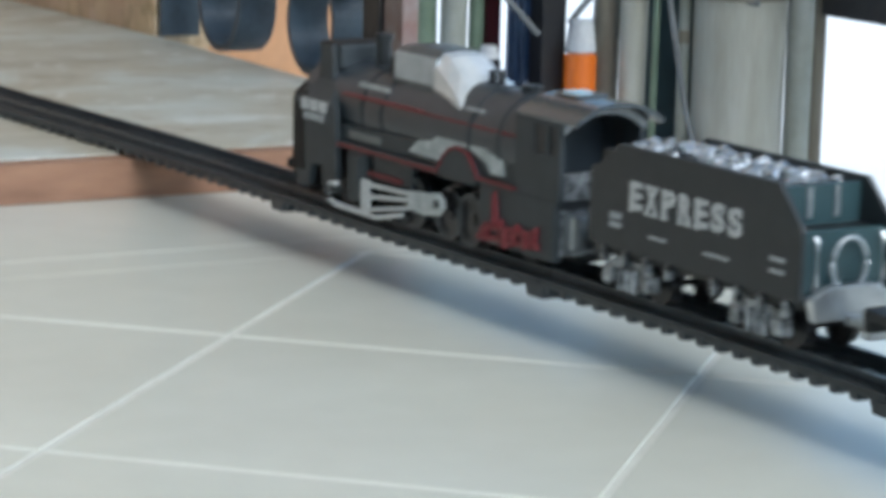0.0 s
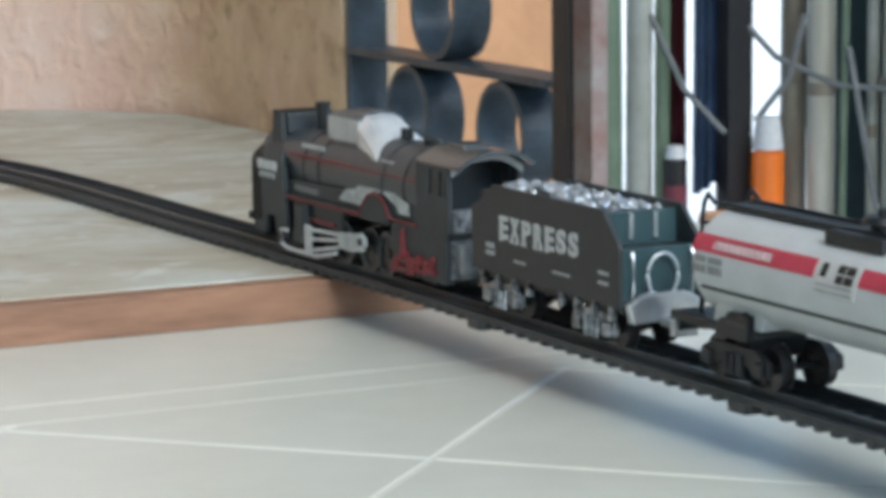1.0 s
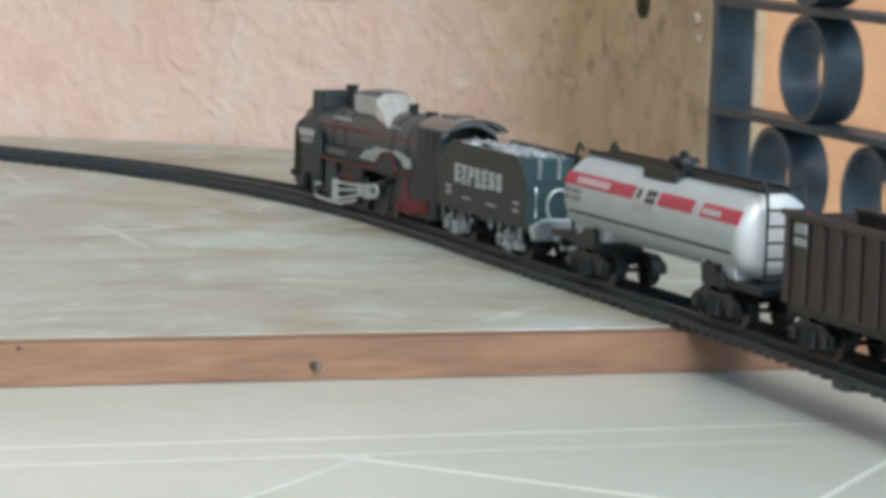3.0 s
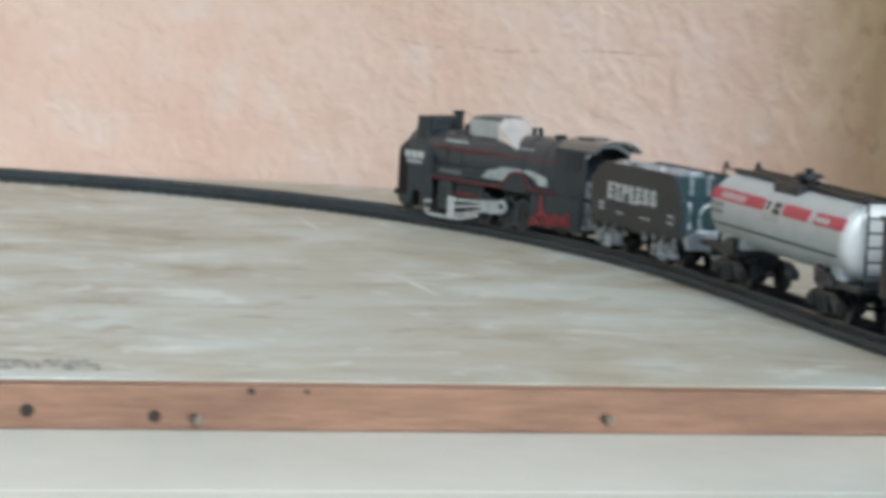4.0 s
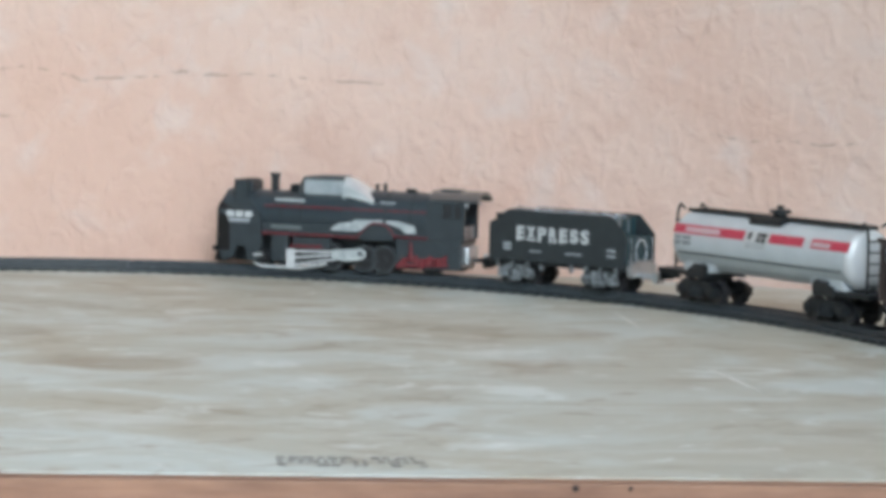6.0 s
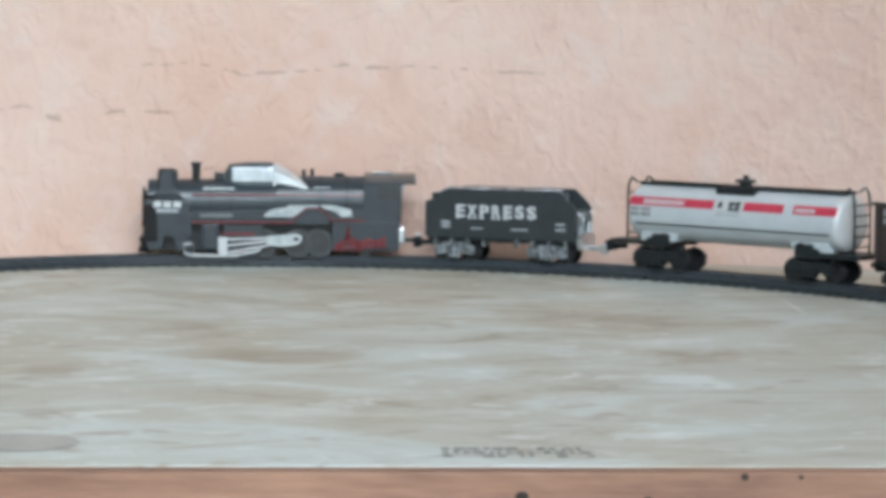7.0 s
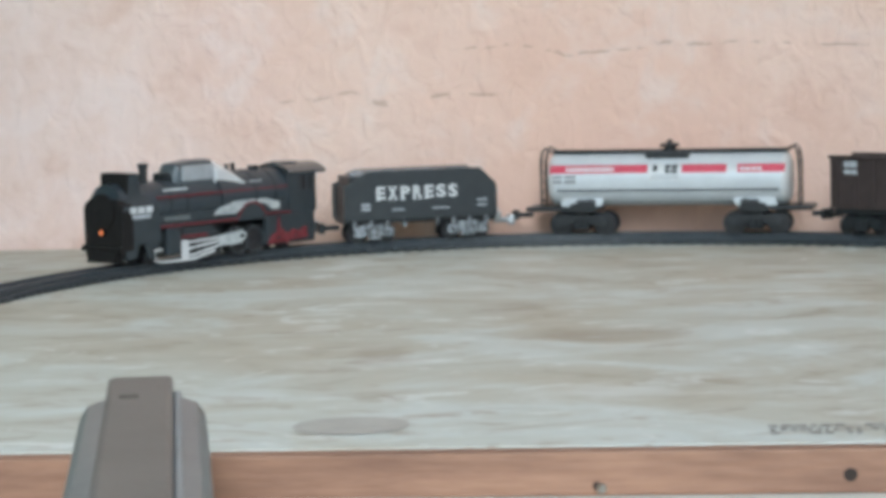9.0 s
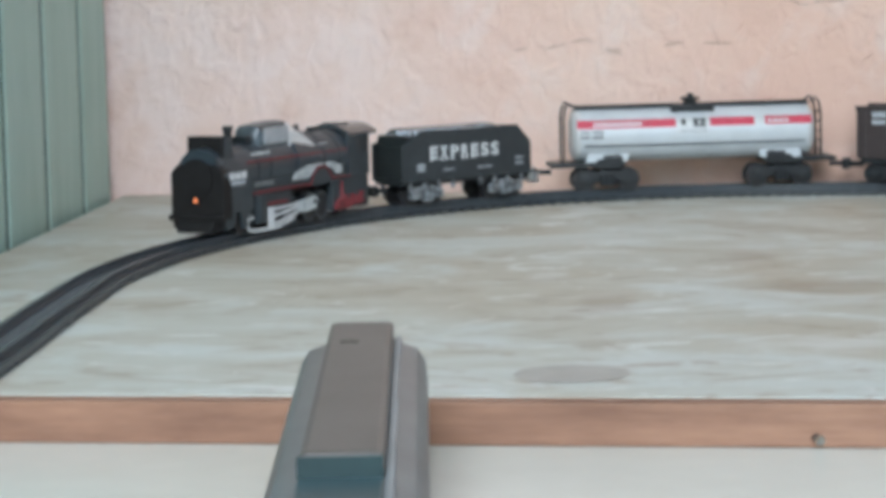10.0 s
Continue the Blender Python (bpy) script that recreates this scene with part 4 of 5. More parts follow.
        plate = [(0.0060, 0.0152), (0.0060, 0.0212), (-0.0060, 0.0222), (-0.0140, 0.0232), (-0.0175, 0.0215), (-0.0180, 0.0185), (-0.0150, 0.0155), (-0.0040, 0.0142)]
        part("connecting_rod", prism(plate, "y", *sorted((sd * 0.0169, sd * 0.0181)), 0.0004), M_FEATHER, top, "pale grey moulded connecting rod")
        part("crank_pin", rod((-0.0140, sd * 0.0178, 0.0196), (-0.0140, sd * 0.0188, 0.0196), 0.0016, 12), M_GREY, top)
        # rear skirt with red pipework
        part("cab_skirt", box(-0.0830, -0.0380, min(sd * 0.0130, sd * 0.0166), max(sd * 0.0130, sd * 0.0166), 0.0110, 0.0312, 0.0008), M_GREY, top)
        yp = sd * 0.0170
        bm = tube([(-0.0400, yp, 0.0130), (-0.0440, yp, 0.0165), (-0.0480, yp, 0.0180), (-0.0485, yp, 0.0285), (-0.0500, yp, 0.0170), (-0.0580, yp, 0.0160), (-0.0620, yp, 0.0195), (-0.0680, yp, 0.0165), (-0.0740, yp, 0.0205)], 0.0012, 8)
        rod((-0.0390, yp, 0.0128), (-0.0750, yp, 0.0150), 0.0012, 8, bm)
        rod((-0.0470, yp, 0.0170), (-0.0740, yp, 0.0180), 0.0011, 8, bm)
        for x, z0, z1, r in ((-0.0420, 0.0118, 0.0165, 0.0014), (-0.0445, 0.0120, 0.0185, 0.0013), (-0.0525, 0.0125, 0.0205, 0.0012), (-0.0560, 0.0118, 0.0185, 0.0020), (-0.0610, 0.0130, 0.0190, 0.0014), (-0.0680, 0.0135, 0.0190, 0.0018), (-0.0725, 0.0140, 0.0205, 0.0013)):
            rod((x, yp, z0), (x, yp, z1), r, 10, bm)
        part("pipework", bm, M_RED, top, "red moulded pipework", True)
        for x in (0.0080, -0.0150, -0.0290):
            wheel(top, x, RAILTOP + 0.0090, 0.0090, sd, 0.0034, 0, M_RIM, y=0.0118)
        wheel(top, 0.0600, RAILTOP + 0.0052, 0.0052, sd)
        wheel(top, -0.0600, RAILTOP + 0.0052, 0.0052, sd)
    # chimney and fittings
    bm = rod((0.0540, 0, 0.0570), (0.0540, 0, 0.0680), 0.0028, 16)
    rod((0.0540, 0, 0.0678), (0.0540, 0, 0.0702), 0.0034, 16, bm)
    part("chimney", bm, M_BLACK, top, "", True)
    part("feed_box", box(0.0350, 0.0415, -0.0050, 0.0050, 0.0580, 0.0632, 0.0006), M_BLACK, top)
    # dome: rounded dark casing, plated side panels and a bright sloping back
    rings = []
    for x, w, zt in ((0.0345, 0.0072, 0.0645), (0.0315, 0.0092, 0.0690), (0.0180, 0.0098, 0.0705), (0.0020, 0.0098, 0.0705)):
        rings.append([(x, -w, 0.0520), (x, -w, zt - 0.0040), (x, -w * 0.72, zt - 0.0008), (x, -w * 0.3, zt), (x, w * 0.3, zt), (x, w * 0.72, zt - 0.0008), (x, w, zt - 0.0040), (x, w, 0.0520)])
    part("dome_casing", loft(rings), M_CASING, top, "rounded charcoal dome casing", True)
    for sd in (1, -1):
        part("dome_panel", box(0.0010, 0.0295, min(sd * 0.0094, sd * 0.0103), max(sd * 0.0094, sd * 0.0103), 0.0575, 0.0672, 0.0006), M_DOME, top, "plated side panel of the dome")
    rings = []
    for x, w, zb, zt in ((0.0018, 0.0106, 0.0550, 0.0698), (-0.0030, 0.0114, 0.0545, 0.0686), (-0.0110, 0.0126, 0.0532, 0.0638), (-0.0180, 0.0138, 0.0520, 0.0592), (-0.0215, 0.0142, 0.0515, 0.0558)):
        rings.append([(x, -w, zb), (x, -w, zb + (zt - zb) * 0.62), (x, -w * 0.62, zt - 0.0006), (x, 0, zt), (x, w * 0.62, zt - 0.0006), (x, w, zb + (zt - zb) * 0.62), (x, w, zb)])
    part("dome_back", loft(rings), M_DOMEBACK, top, "plated sloping back of the dome, brightened for mirrored sky")
    for x, h in ((-0.0190, 0.0655), (-0.0245, 0.0660)):
        part("whistle", rod((x, 0, 0.0590), (x, 0, h), 0.0014, 10), M_BLACK, top)
    part("manhole", rod((-0.0430, 0, 0.0600), (-0.0430, 0, 0.0632), 0.0036, 16), M_BLACK, top)
    # cab
    for sd in (1, -1):
        y0, y1 = sorted((sd * 0.0146, sd * 0.0166))
        bm = bmesh.new()
        for x0, x1, z0, z1 in ((-0.0850, -0.0590, 0.0312, 0.0455), (-0.0850, -0.0825, 0.0455, 0.0548), (-0.0780, -0.0762, 0.0455, 0.0548), (-0.0697, -0.0590, 0.0455, 0.0548), (-0.0850, -0.0590, 0.0548, 0.0578)):
            box(x0, x1, y0, y1, z0, z1, 0, bm)
        part("cab_side", bm, M_GREY, top)
        for x0, x1 in ((-0.0825, -0.0780), (-0.0762, -0.0697)):
            part("cab_window", box(x0, x1, y0 + 0.0007, y1 - 0.0007, 0.0455, 0.0548), M_WHEEL, top, "dark cab window")
    hood = [(-0.0160, 0.0312), (-0.0160, 0.0575), (-0.0085, 0.0622), (0.0085, 0.0622), (0.0160, 0.0575), (0.0160, 0.0312)]
    part("cab_front", prism(hood, "x", -0.0620, -0.0600), M_BLACK, top)
    part("cab_back", prism([(-0.0144, 0.0130), (-0.0144, 0.0400), (0.0144, 0.0400), (0.0144, 0.0130)], "x", -0.0832, -0.0812), M_DULL, top, "speckled silver cab back plate")
    part("cab_floor", box(-0.0840, -0.0600, -0.0145, 0.0145, 0.0285, 0.0312), M_BLACK, top)
    arc = [(0.0174 * k / 8, 0.0636 - 0.0058 * abs(k / 8) ** 2.3) for k in range(-8, 9)]
    inner = [(y * 0.94, z - 0.0014) for y, z in reversed(arc)]
    part("cab_roof", prism(arc + inner, "x", -0.0945, -0.0600), M_ROOF, top, "curved glossy cab roof", True)
    # pale arc that paints the light reflected inside the roof
    bow = [(y * 0.90, z - 0.0016) for y, z in arc] + [(y * 0.90, z - 0.0044) for y, z in reversed(arc)]
    part("roof_reflection", prism(bow, "x", -0.0868, -0.0850), M_SILVERP, top, "pale arc for the light reflected under the roof", True)
    part("roof_vent", box(-0.0790, -0.0650, -0.0060, 0.0060, 0.0630, 0.0644, 0.0006), M_ROOF, top)
    part("coupling", box(-0.0960, -0.0795, -0.0022, 0.0022, 0.0165, 0.0190, 0.0005), M_BLACK, top)
    part("coupling_hook", box(-0.0985, -0.0950, -0.0050, 0.0050, 0.0150, 0.0225, 0.0008), M_CHROME, top, "bright coupling hook")
    bm = box(-0.0875, -0.0828, -0.0120, 0.0120, 0.0150, 0.0270, 0.0016)
    part("drag_box", bm, M_CHROME, top, "bright plated drag box")
    return top


def bogie(parent, x, r=0.0070, base=0.0295, mat=None, frame_mat=None, y=0.0086, wide=0.0152):
    """Two wheelsets with side frames, axle boxes and springs, as parts of the wagon."""
    fm = frame_mat or M_BLACK
    z = RAILTOP + r
    part("bogie_bolster", box(x - 0.004, x + 0.004, -0.011, 0.011, z + 0.001, z + 0.0085, 0.0008), M_BLACK, parent)
    for sd in (1, -1):
        y0, y1 = sorted((sd * (wide - 0.0022), sd * wide))
        h = base / 2
        side = [(x - h - 0.004, z - 0.002), (x - h - 0.004, z + 0.003), (x - h + 0.003, z + 0.006), (x + h - 0.003, z + 0.006), (x + h + 0.004, z + 0.003), (x + h + 0.004, z - 0.002), (x + h - 0.004, z - 0.002), (x + h * 0.35, z + 0.001), (x + h * 0.35, z - 0.004), (x - h * 0.35, z - 0.004), (x - h * 0.35, z + 0.001), (x - h + 0.004, z - 0.002)]
        part("side_frame", prism(side, "y", y0, y1, 0.0004), fm, parent, "" if fm is M_BLACK else "silver lattice bogie frame")
        for k in (-1, 1):
            part("axle_box", box(x + k * h - 0.0024, x + k * h + 0.0024, min(sd * wide, sd * (wide + 0.0014)), max(sd * wide, sd * (wide + 0.0014)), z - 0.0022, z + 0.0026, 0.0005), fm, parent)
        for k in range(3):
            part("spring", rod((x - 0.0036 + 0.0036 * k, sd * (wide + 0.0006), z - 0.0035), (x - 0.0036 + 0.0036 * k, sd * (wide + 0.0006), z + 0.0035), 0.0011, 8), fm, parent)
        for k in (-1, 1):
            wheel(parent, x + k * h, z, r, sd, 0.003, 0, mat, y)
    for k in (-1, 1):
        part("axle", rod((x + k * base / 2, -0.0085, z), (x + k * base / 2, 0.0085, z), 0.0011, 8), M_BLACK, parent)


def coupler(parent, x, sgn, mat, z=0.0190):
    bm = box(min(x, x + sgn * 0.011), max(x, x + sgn * 0.011), -0.0024, 0.0024, z - 0.0016, z + 0.0016, 0.0005)
    box(min(x + sgn * 0.0105, x + sgn * 0.0140), max(x + sgn * 0.0105, x + sgn * 0.0140), -0.0048, 0.0048, z - 0.0035, z + 0.0035, 0.0007, bm)
    part("coupling", bm, mat, parent)


def slab_word(word, width, m, parent):
    """Letters of the built-in font, one by one, with slab serifs at the feet and tops of their stems."""
    pitch = width / len(word)
    serifs = {"E": ((-0.26, -0.5, 0.40), (-0.26, 0.5, 0.40)), "X": ((-0.30, -0.5, 0.40), (0.30, -0.5, 0.40), (-0.30, 0.5, 0.40), (0.30, 0.5, 0.40)),
              "P": ((-0.24, -0.5, 0.48), (-0.26, 0.5, 0.36)), "R": ((-0.26, -0.5, 0.42), (0.34, -0.5, 0.30), (-0.26, 0.5, 0.36)), "S": ()}
    h, w = 0.0082, pitch * 0.74
    for k, ch in enumerate(word):
        at = m @ Matrix.Translation(((k - (len(word) - 1) / 2) * pitch, 0, 0))
        ob = text_part(ch, 0.0112, w, at, M_WHITE, parent, "white capital letter", "letter")
        bm = bmesh.new()
        bm.from_mesh(ob.data)
        for u, v, span_x in serifs[ch]:
            own = box(w * (u - span_x / 2), w * (u + span_x / 2), v * h - 0.0005, v * h + 0.0005, -0.0002, 0.0003)
            bmesh.ops.transform(own, matrix=at, verts=own.verts)
            merge(bm, own)
        bm.to_mesh(ob.data)
        bm.free()


def tender():
    top = empty("toy_tender", "black plastic toy coal tender with white lettering and silvered coal load", "toy wagon")
    out = [(0.0535, 0.0225), (0.0535, 0.0462), (0.0475, 0.0485), (0.0375, 0.0555), (-0.0420, 0.0555), (-0.0525, 0.0450), (-0.0535, 0.0430), (-0.0535, 0.0225)]
    for sd in (1, -1):
        part("side", prism(out, "y", *sorted((sd * 0.0150, sd * 0.0168)), 0.0005), M_TENDER, top)
        bars(top, [(0.0385, 0.0328, 0.0060, 0.0020), (0.0385, 0.0300, 0.0062, 0.0016), (0.0160, 0.0292, 0.0085, 0.0010), (-0.0140, 0.0292, 0.0120, 0.0010), (-0.0430, 0.0335, 0.0065, 0.0013), (-0.0430, 0.0300, 0.0065, 0.0013)], M_SILVERP, sd * 0.01695, "small worn white print")
        m = Matrix.Translation((0.0028, sd * 0.0170, 0.0402)) @ (Matrix.Rotation(radians(180), 4, 'Z') if sd > 0 else Matrix.Identity(4)) @ Matrix.Rotation(radians(90), 4, 'X')
        slab_word("EXPRESS", 0.0590, m, top)
        for k in range(9):
            x = -0.046 + 0.0115 * k
            if not 0.42 < (k + 0.5) / 9 < 0.6:
                part("frame_lattice", box(x - 0.0012, x + 0.0012, min(sd * 0.0140, sd * 0.0165), max(sd * 0.0140, sd * 0.0165), 0.0172, 0.0222, 0.0005), M_DULL, top, "dull silver lattice of the underframe")
    part("floor_plate", box(-0.0525, 0.0525, -0.0148, 0.0148, 0.0200, 0.0245, 0.0006), M_BLACK, top)
    part("front_wall", prism([(-0.0149, 0.0246), (-0.0149, 0.0455), (0.0149, 0.0455), (0.0149, 0.0246)], "x", 0.0495, 0.0515), M_BLACK, top)
    # black plastic at the back; its teal tint paints in the mirrored sky
    part("rear_wall", prism([(-0.0149, 0.0246), (-0.0149, 0.0425), (0.0149, 0.0425), (0.0149, 0.0246)], "x", -0.0520, -0.0490), M_TEAL, top, "glossy black rear panel, tinted teal for mirrored sky")
    part("bulkhead", prism([(-0.0149, 0.0246), (-0.0149, 0.0535), (0.0149, 0.0535), (0.0149, 0.0246)], "x", -0.0395, -0.0375), M_TEAL, top, "glossy black bulkhead, tinted teal for mirrored sky")
    for y in (-0.006, 0.004):
        part("rib", box(-0.0404, -0.0396, y - 0.0008, y + 0.0008, 0.0440, 0.0530), M_CHROME, top, "bright plated rib")
    part("deck", box(-0.0489, -0.0396, -0.0148, 0.0148, 0.0405, 0.0420), M_BLACK, top)
    # lumps of coal
    rnd = random.Random(11)
    bm = bmesh.new()
    for _ in range(170):
        x, y = rnd.uniform(-0.0360, 0.0440), rnd.uniform(-0.0135, 0.0135)
        r = rnd.uniform(0.0012, 0.0024)
        z = 0.0520 + 0.0022 * (1 - (y / 0.0145) ** 2) + rnd.uniform(-0.001, 0.0006)
        own = bmesh.new()
        bmesh.ops.create_icosphere(own, subdivisions=1, radius=r)
        for v in own.verts:
            v.co *= rnd.uniform(0.75, 1.15)
        bmesh.ops.transform(own, matrix=Matrix.Translation((x, y, z)), verts=own.verts)
        merge(bm, own)
    tagged(part("coal_load", bm, M_COAL, top, "heap of silvered coal lumps"), kind="stuff")
    part("coal_bed", box(-0.0374, 0.0494, -0.0148, 0.0148, 0.0450, 0.0522), M_BLACK, top)
    # rear fittings: hoop and buffer plate
    pts = [(-0.0545, 0.0062 * math.sin(a), 0.0330 + 0.0078 * -math.cos(a)) for a in [2 * math.pi * k / 20 for k in range(21)]]
    part("hoop", tube(pts, 0.0007, 8), M_DOME, top, "bright wire hoop on the back")
    for y in (-0.0120, 0.0120):
        part("hand_rail", tube([(-0.0538, y, 0.0260), (-0.0548, y, 0.0280), (-0.0548, y, 0.0400), (-0.0538, y, 0.0415)], 0.0006, 8), M_CHROME, top, "bright hand rail")
    part("rear_step", prism([(-0.0130, 0.0170), (-0.0150, 0.0240), (-0.008, 0.0275), (0.008, 0.0275), (0.0150, 0.0240), (0.0130, 0.0170)], "x", -0.0570, -0.0530, 0.0009), M_CHROME, top, "bright plated rear step")
    for x in (0.0330, -0.0330):
        bogie(top, x, 0.0062, 0.0200, None, M_DULL, 0.0086, 0.0150)
    coupler(top, 0.0535, 1, M_BLACK, 0.0175)
    coupler(top, -0.0560, -1, M_CHROME, 0.0175)
    return top


def tank_wagon():
    top = empty("toy_tank_wagon", "silver toy tank wagon with a red stripe and black underframe", "toy wagon")
    R, zc, h = 0.0180, 0.0442, 0.0815
    bm = rod((-h + 0.004, 0, zc), (h - 0.004, 0, zc), R, 48)
    part("tank", bm, M_TANK, top, "", True)
    for sg in (1, -1):
        own = bmesh.new()
        prev = None
        for k in range(9):
            a = radians(90 * k / 8)
            x, rr = sg * (h - 0.004 + 0.0055 * math.sin(a)), R * (0.42 + 0.58 * math.cos(a) ** 0.7)
            cur = [own.verts.new((x, rr * math.cos(2 * math.pi * s / 40), zc + rr * math.sin(2 * math.pi * s / 40))) for s in range(40)]
            if prev:
                for s in range(40):
                    own.faces.new((prev[s], prev[(s + 1) % 40], cur[(s + 1) % 40], cur[s]))
            prev = cur
        own.faces.new(prev)
        part("tank_end", own, M_CAP, top, "white domed tank end", True)

    def skin(name, x0, x1, a0, a1, lift, mat, label, sd):
        """A thin sheet wrapped on the tank between two heights given as angles above level."""
        own = bmesh.new()
        n, rows = 6, []
        for k in range(n + 1):
            a = radians(a0 + (a1 - a0) * k / n)
            row = []
            for x in (x0, x1):
                for r in (R - 0.0004, R + lift):
                    row.append(own.verts.new((x, sd * r * math.cos(a), zc + r * math.sin(a))))
            rows.append(row)
        for a, b in zip(rows, rows[1:]):
            for i, j in ((1, 3), (0, 1), (3, 2)):
                own.faces.new((a[i], a[j], b[j], b[i]))
        for r in (rows[0], rows[-1]):
            own.faces.new((r[0], r[1], r[3], r[2]))
        part(name, own, mat, top, label, True)
    for sd in (1, -1):
        for x0, x1, a0, a1 in ((0.0800, 0.0690, 16, 35), (0.0690, 0.0360, 30, 35), (0.0690, 0.0360, 16, 20), (0.0360, 0.0128, 16, 35), (-0.0104, -0.0408, 16, 35), (-0.0480, -0.0800, 16, 35)):
            skin("stripe", x0, x1, a0, a1, 0.00025, M_TRED, "bright red stripe", sd)
        for k in range(9):
            x0 = 0.0682 - 0.0036 * k
            skin("print_bar", x0, x0 - 0.0027, 21.5, 28.5, 0.0003, M_TPINK, "pale unreadable print on the stripe", sd)
        skin("emblem", -0.0420, -0.0470, 18, 33, 0.0003, M_WHITE, "small white mark", sd)
        for k in range(4):
            x0 = -0.0500 - 0.0038 * k
            skin("print_bar", x0, x0 - 0.0028, 20, 28, 0.00045, M_WHITE, "small white print on the stripe", sd)
        skin("label_panel", 0.0122, -0.0096, 1, 36, 0.0002, M_CAP, "pale label panel", sd)
        for x0, x1, a0, a1 in ((0.0092, 0.0062, 19, 33), (0.0010, -0.0026, 25, 34), (-0.0034, -0.0076, 25, 34), (0.0010, -0.0026, 15, 23), (-0.0034, -0.0076, 15, 23)):
            skin("emblem", x0, x1, a0, a1, 0.0004, M_BLACK, "black emblem block", sd)
        for a0 in (10, 4):
            skin("print_bar", 0.0105, -0.0080, a0, a0 + 2.5, 0.0004, M_SILVERP, "small grey print", sd)
        for x0, x1, a0, a1 in ((0.0780, 0.0715, 5, 12), (0.0700, 0.0620, 5, 12), (0.0780, 0.0715, -6, 2), (0.0700, 0.0620, -6, 2)):
            skin("print_bar", x0, x1, a0, a1, 0.00025, M_TGREY, "small grey print", sd)
        skin("seam", -0.0750, 0.0750, -23, -20, 0.0005, M_GREY, "thin dark seam", sd)
    # walkway, hatch
    part("walkway", box(-0.0800, 0.0800, -0.0058, 0.0058, zc + R - 0.0004, zc + R + 0.0008, 0.0003), M_BLACK, top)
    for y in (-0.0058, 0.0058):
        part("walkway_rail", box(-0.0800, 0.0800, y - 0.0006, y + 0.0006, zc + R + 0.0006, zc + R + 0.0018), M_BLACK, top)
    bm = box(-0.0145, 0.0150, -0.0115, 0.0115, zc + R - 0.0038, zc + R + 0.0012, 0.0008)
    part("hatch_saddle", bm, M_BLACK, top)
    bm = rod((0, 0, zc + R), (0, 0, zc + R + 0.0050), 0.0042, 20)
    rod((0, 0, zc + R + 0.0040), (0, 0, zc + R + 0.0060), 0.0072, 20, bm, 0.0060)
    part("hatch", bm, M_BLACK, top, "", True)
    part("valve", rod((0, 0, zc + R + 0.0055), (0, 0, zc + R + 0.0085), 0.0020, 10), M_BLACK, top)
    for sg in (1, -1):
        # ladders with bowed tops at both ends
        for y in (-0.0085, 0.0085):
            pts = [(sg * 0.0880, y, 0.0260), (sg * 0.0880, y, 0.0560), (sg * 0.0868, y, zc + R + 0.0008), (sg * 0.0845, y, zc + R + 0.0040), (sg * 0.0800, y, zc + R + 0.0012)]
            part("ladder_rail", tube(pts, 0.0008, 8), M_BLACK, top)
        for k in range(5):
            z = 0.0300 + 0.0065 * k
            part("rung", rod((sg * 0.0880, -0.0085, z), (sg * 0.0880, 0.0085, z), 0.0006, 6), M_BLACK, top)
        part("end_platform", box(min(sg * 0.0480, sg * 0.0975), max(sg * 0.0480, sg * 0.0975), -0.0150, 0.0150, 0.0232, 0.0262, 0.0006), M_BLACK, top)
        sad = [(sg * 0.0460, 0.0262), (sg * 0.0440, 0.0310), (sg * 0.0500, 0.0330), (sg * 0.0720, 0.0330), (sg * 0.0740, 0.0262)]
        part("saddle", prism(sad, "y", -0.0135, 0.0135, 0.0008), M_TANK, top, "pale moulded saddle")
        for y in (-0.0150, 0.0150):
            part("brake_gear", prism([(sg * 0.0500, 0.0225), (sg * 0.0490, 0.0300), (sg * 0.0530, 0.0320), (sg * 0.0560, 0.0290), (sg * 0.0660, 0.0285), (sg * 0.0690, 0.0225)], "y", y - 0.0012, y + 0.0012, 0.0004), M_BLACK, top)
        for y in (-0.0140, 0.0140):
            part("brake_cylinder", rod((sg * 0.0500, y, 0.0285), (sg * 0.0620, y, 0.0285), 0.0026, 12), M_BLACK, top)
        bogie(top, sg * 0.0595, 0.0071, 0.0300, M_STEEL, M_BLACK, 0.0086, 0.0148)
        coupler(top, sg * 0.0960, sg, M_BLACK, 0.0200)
    return top


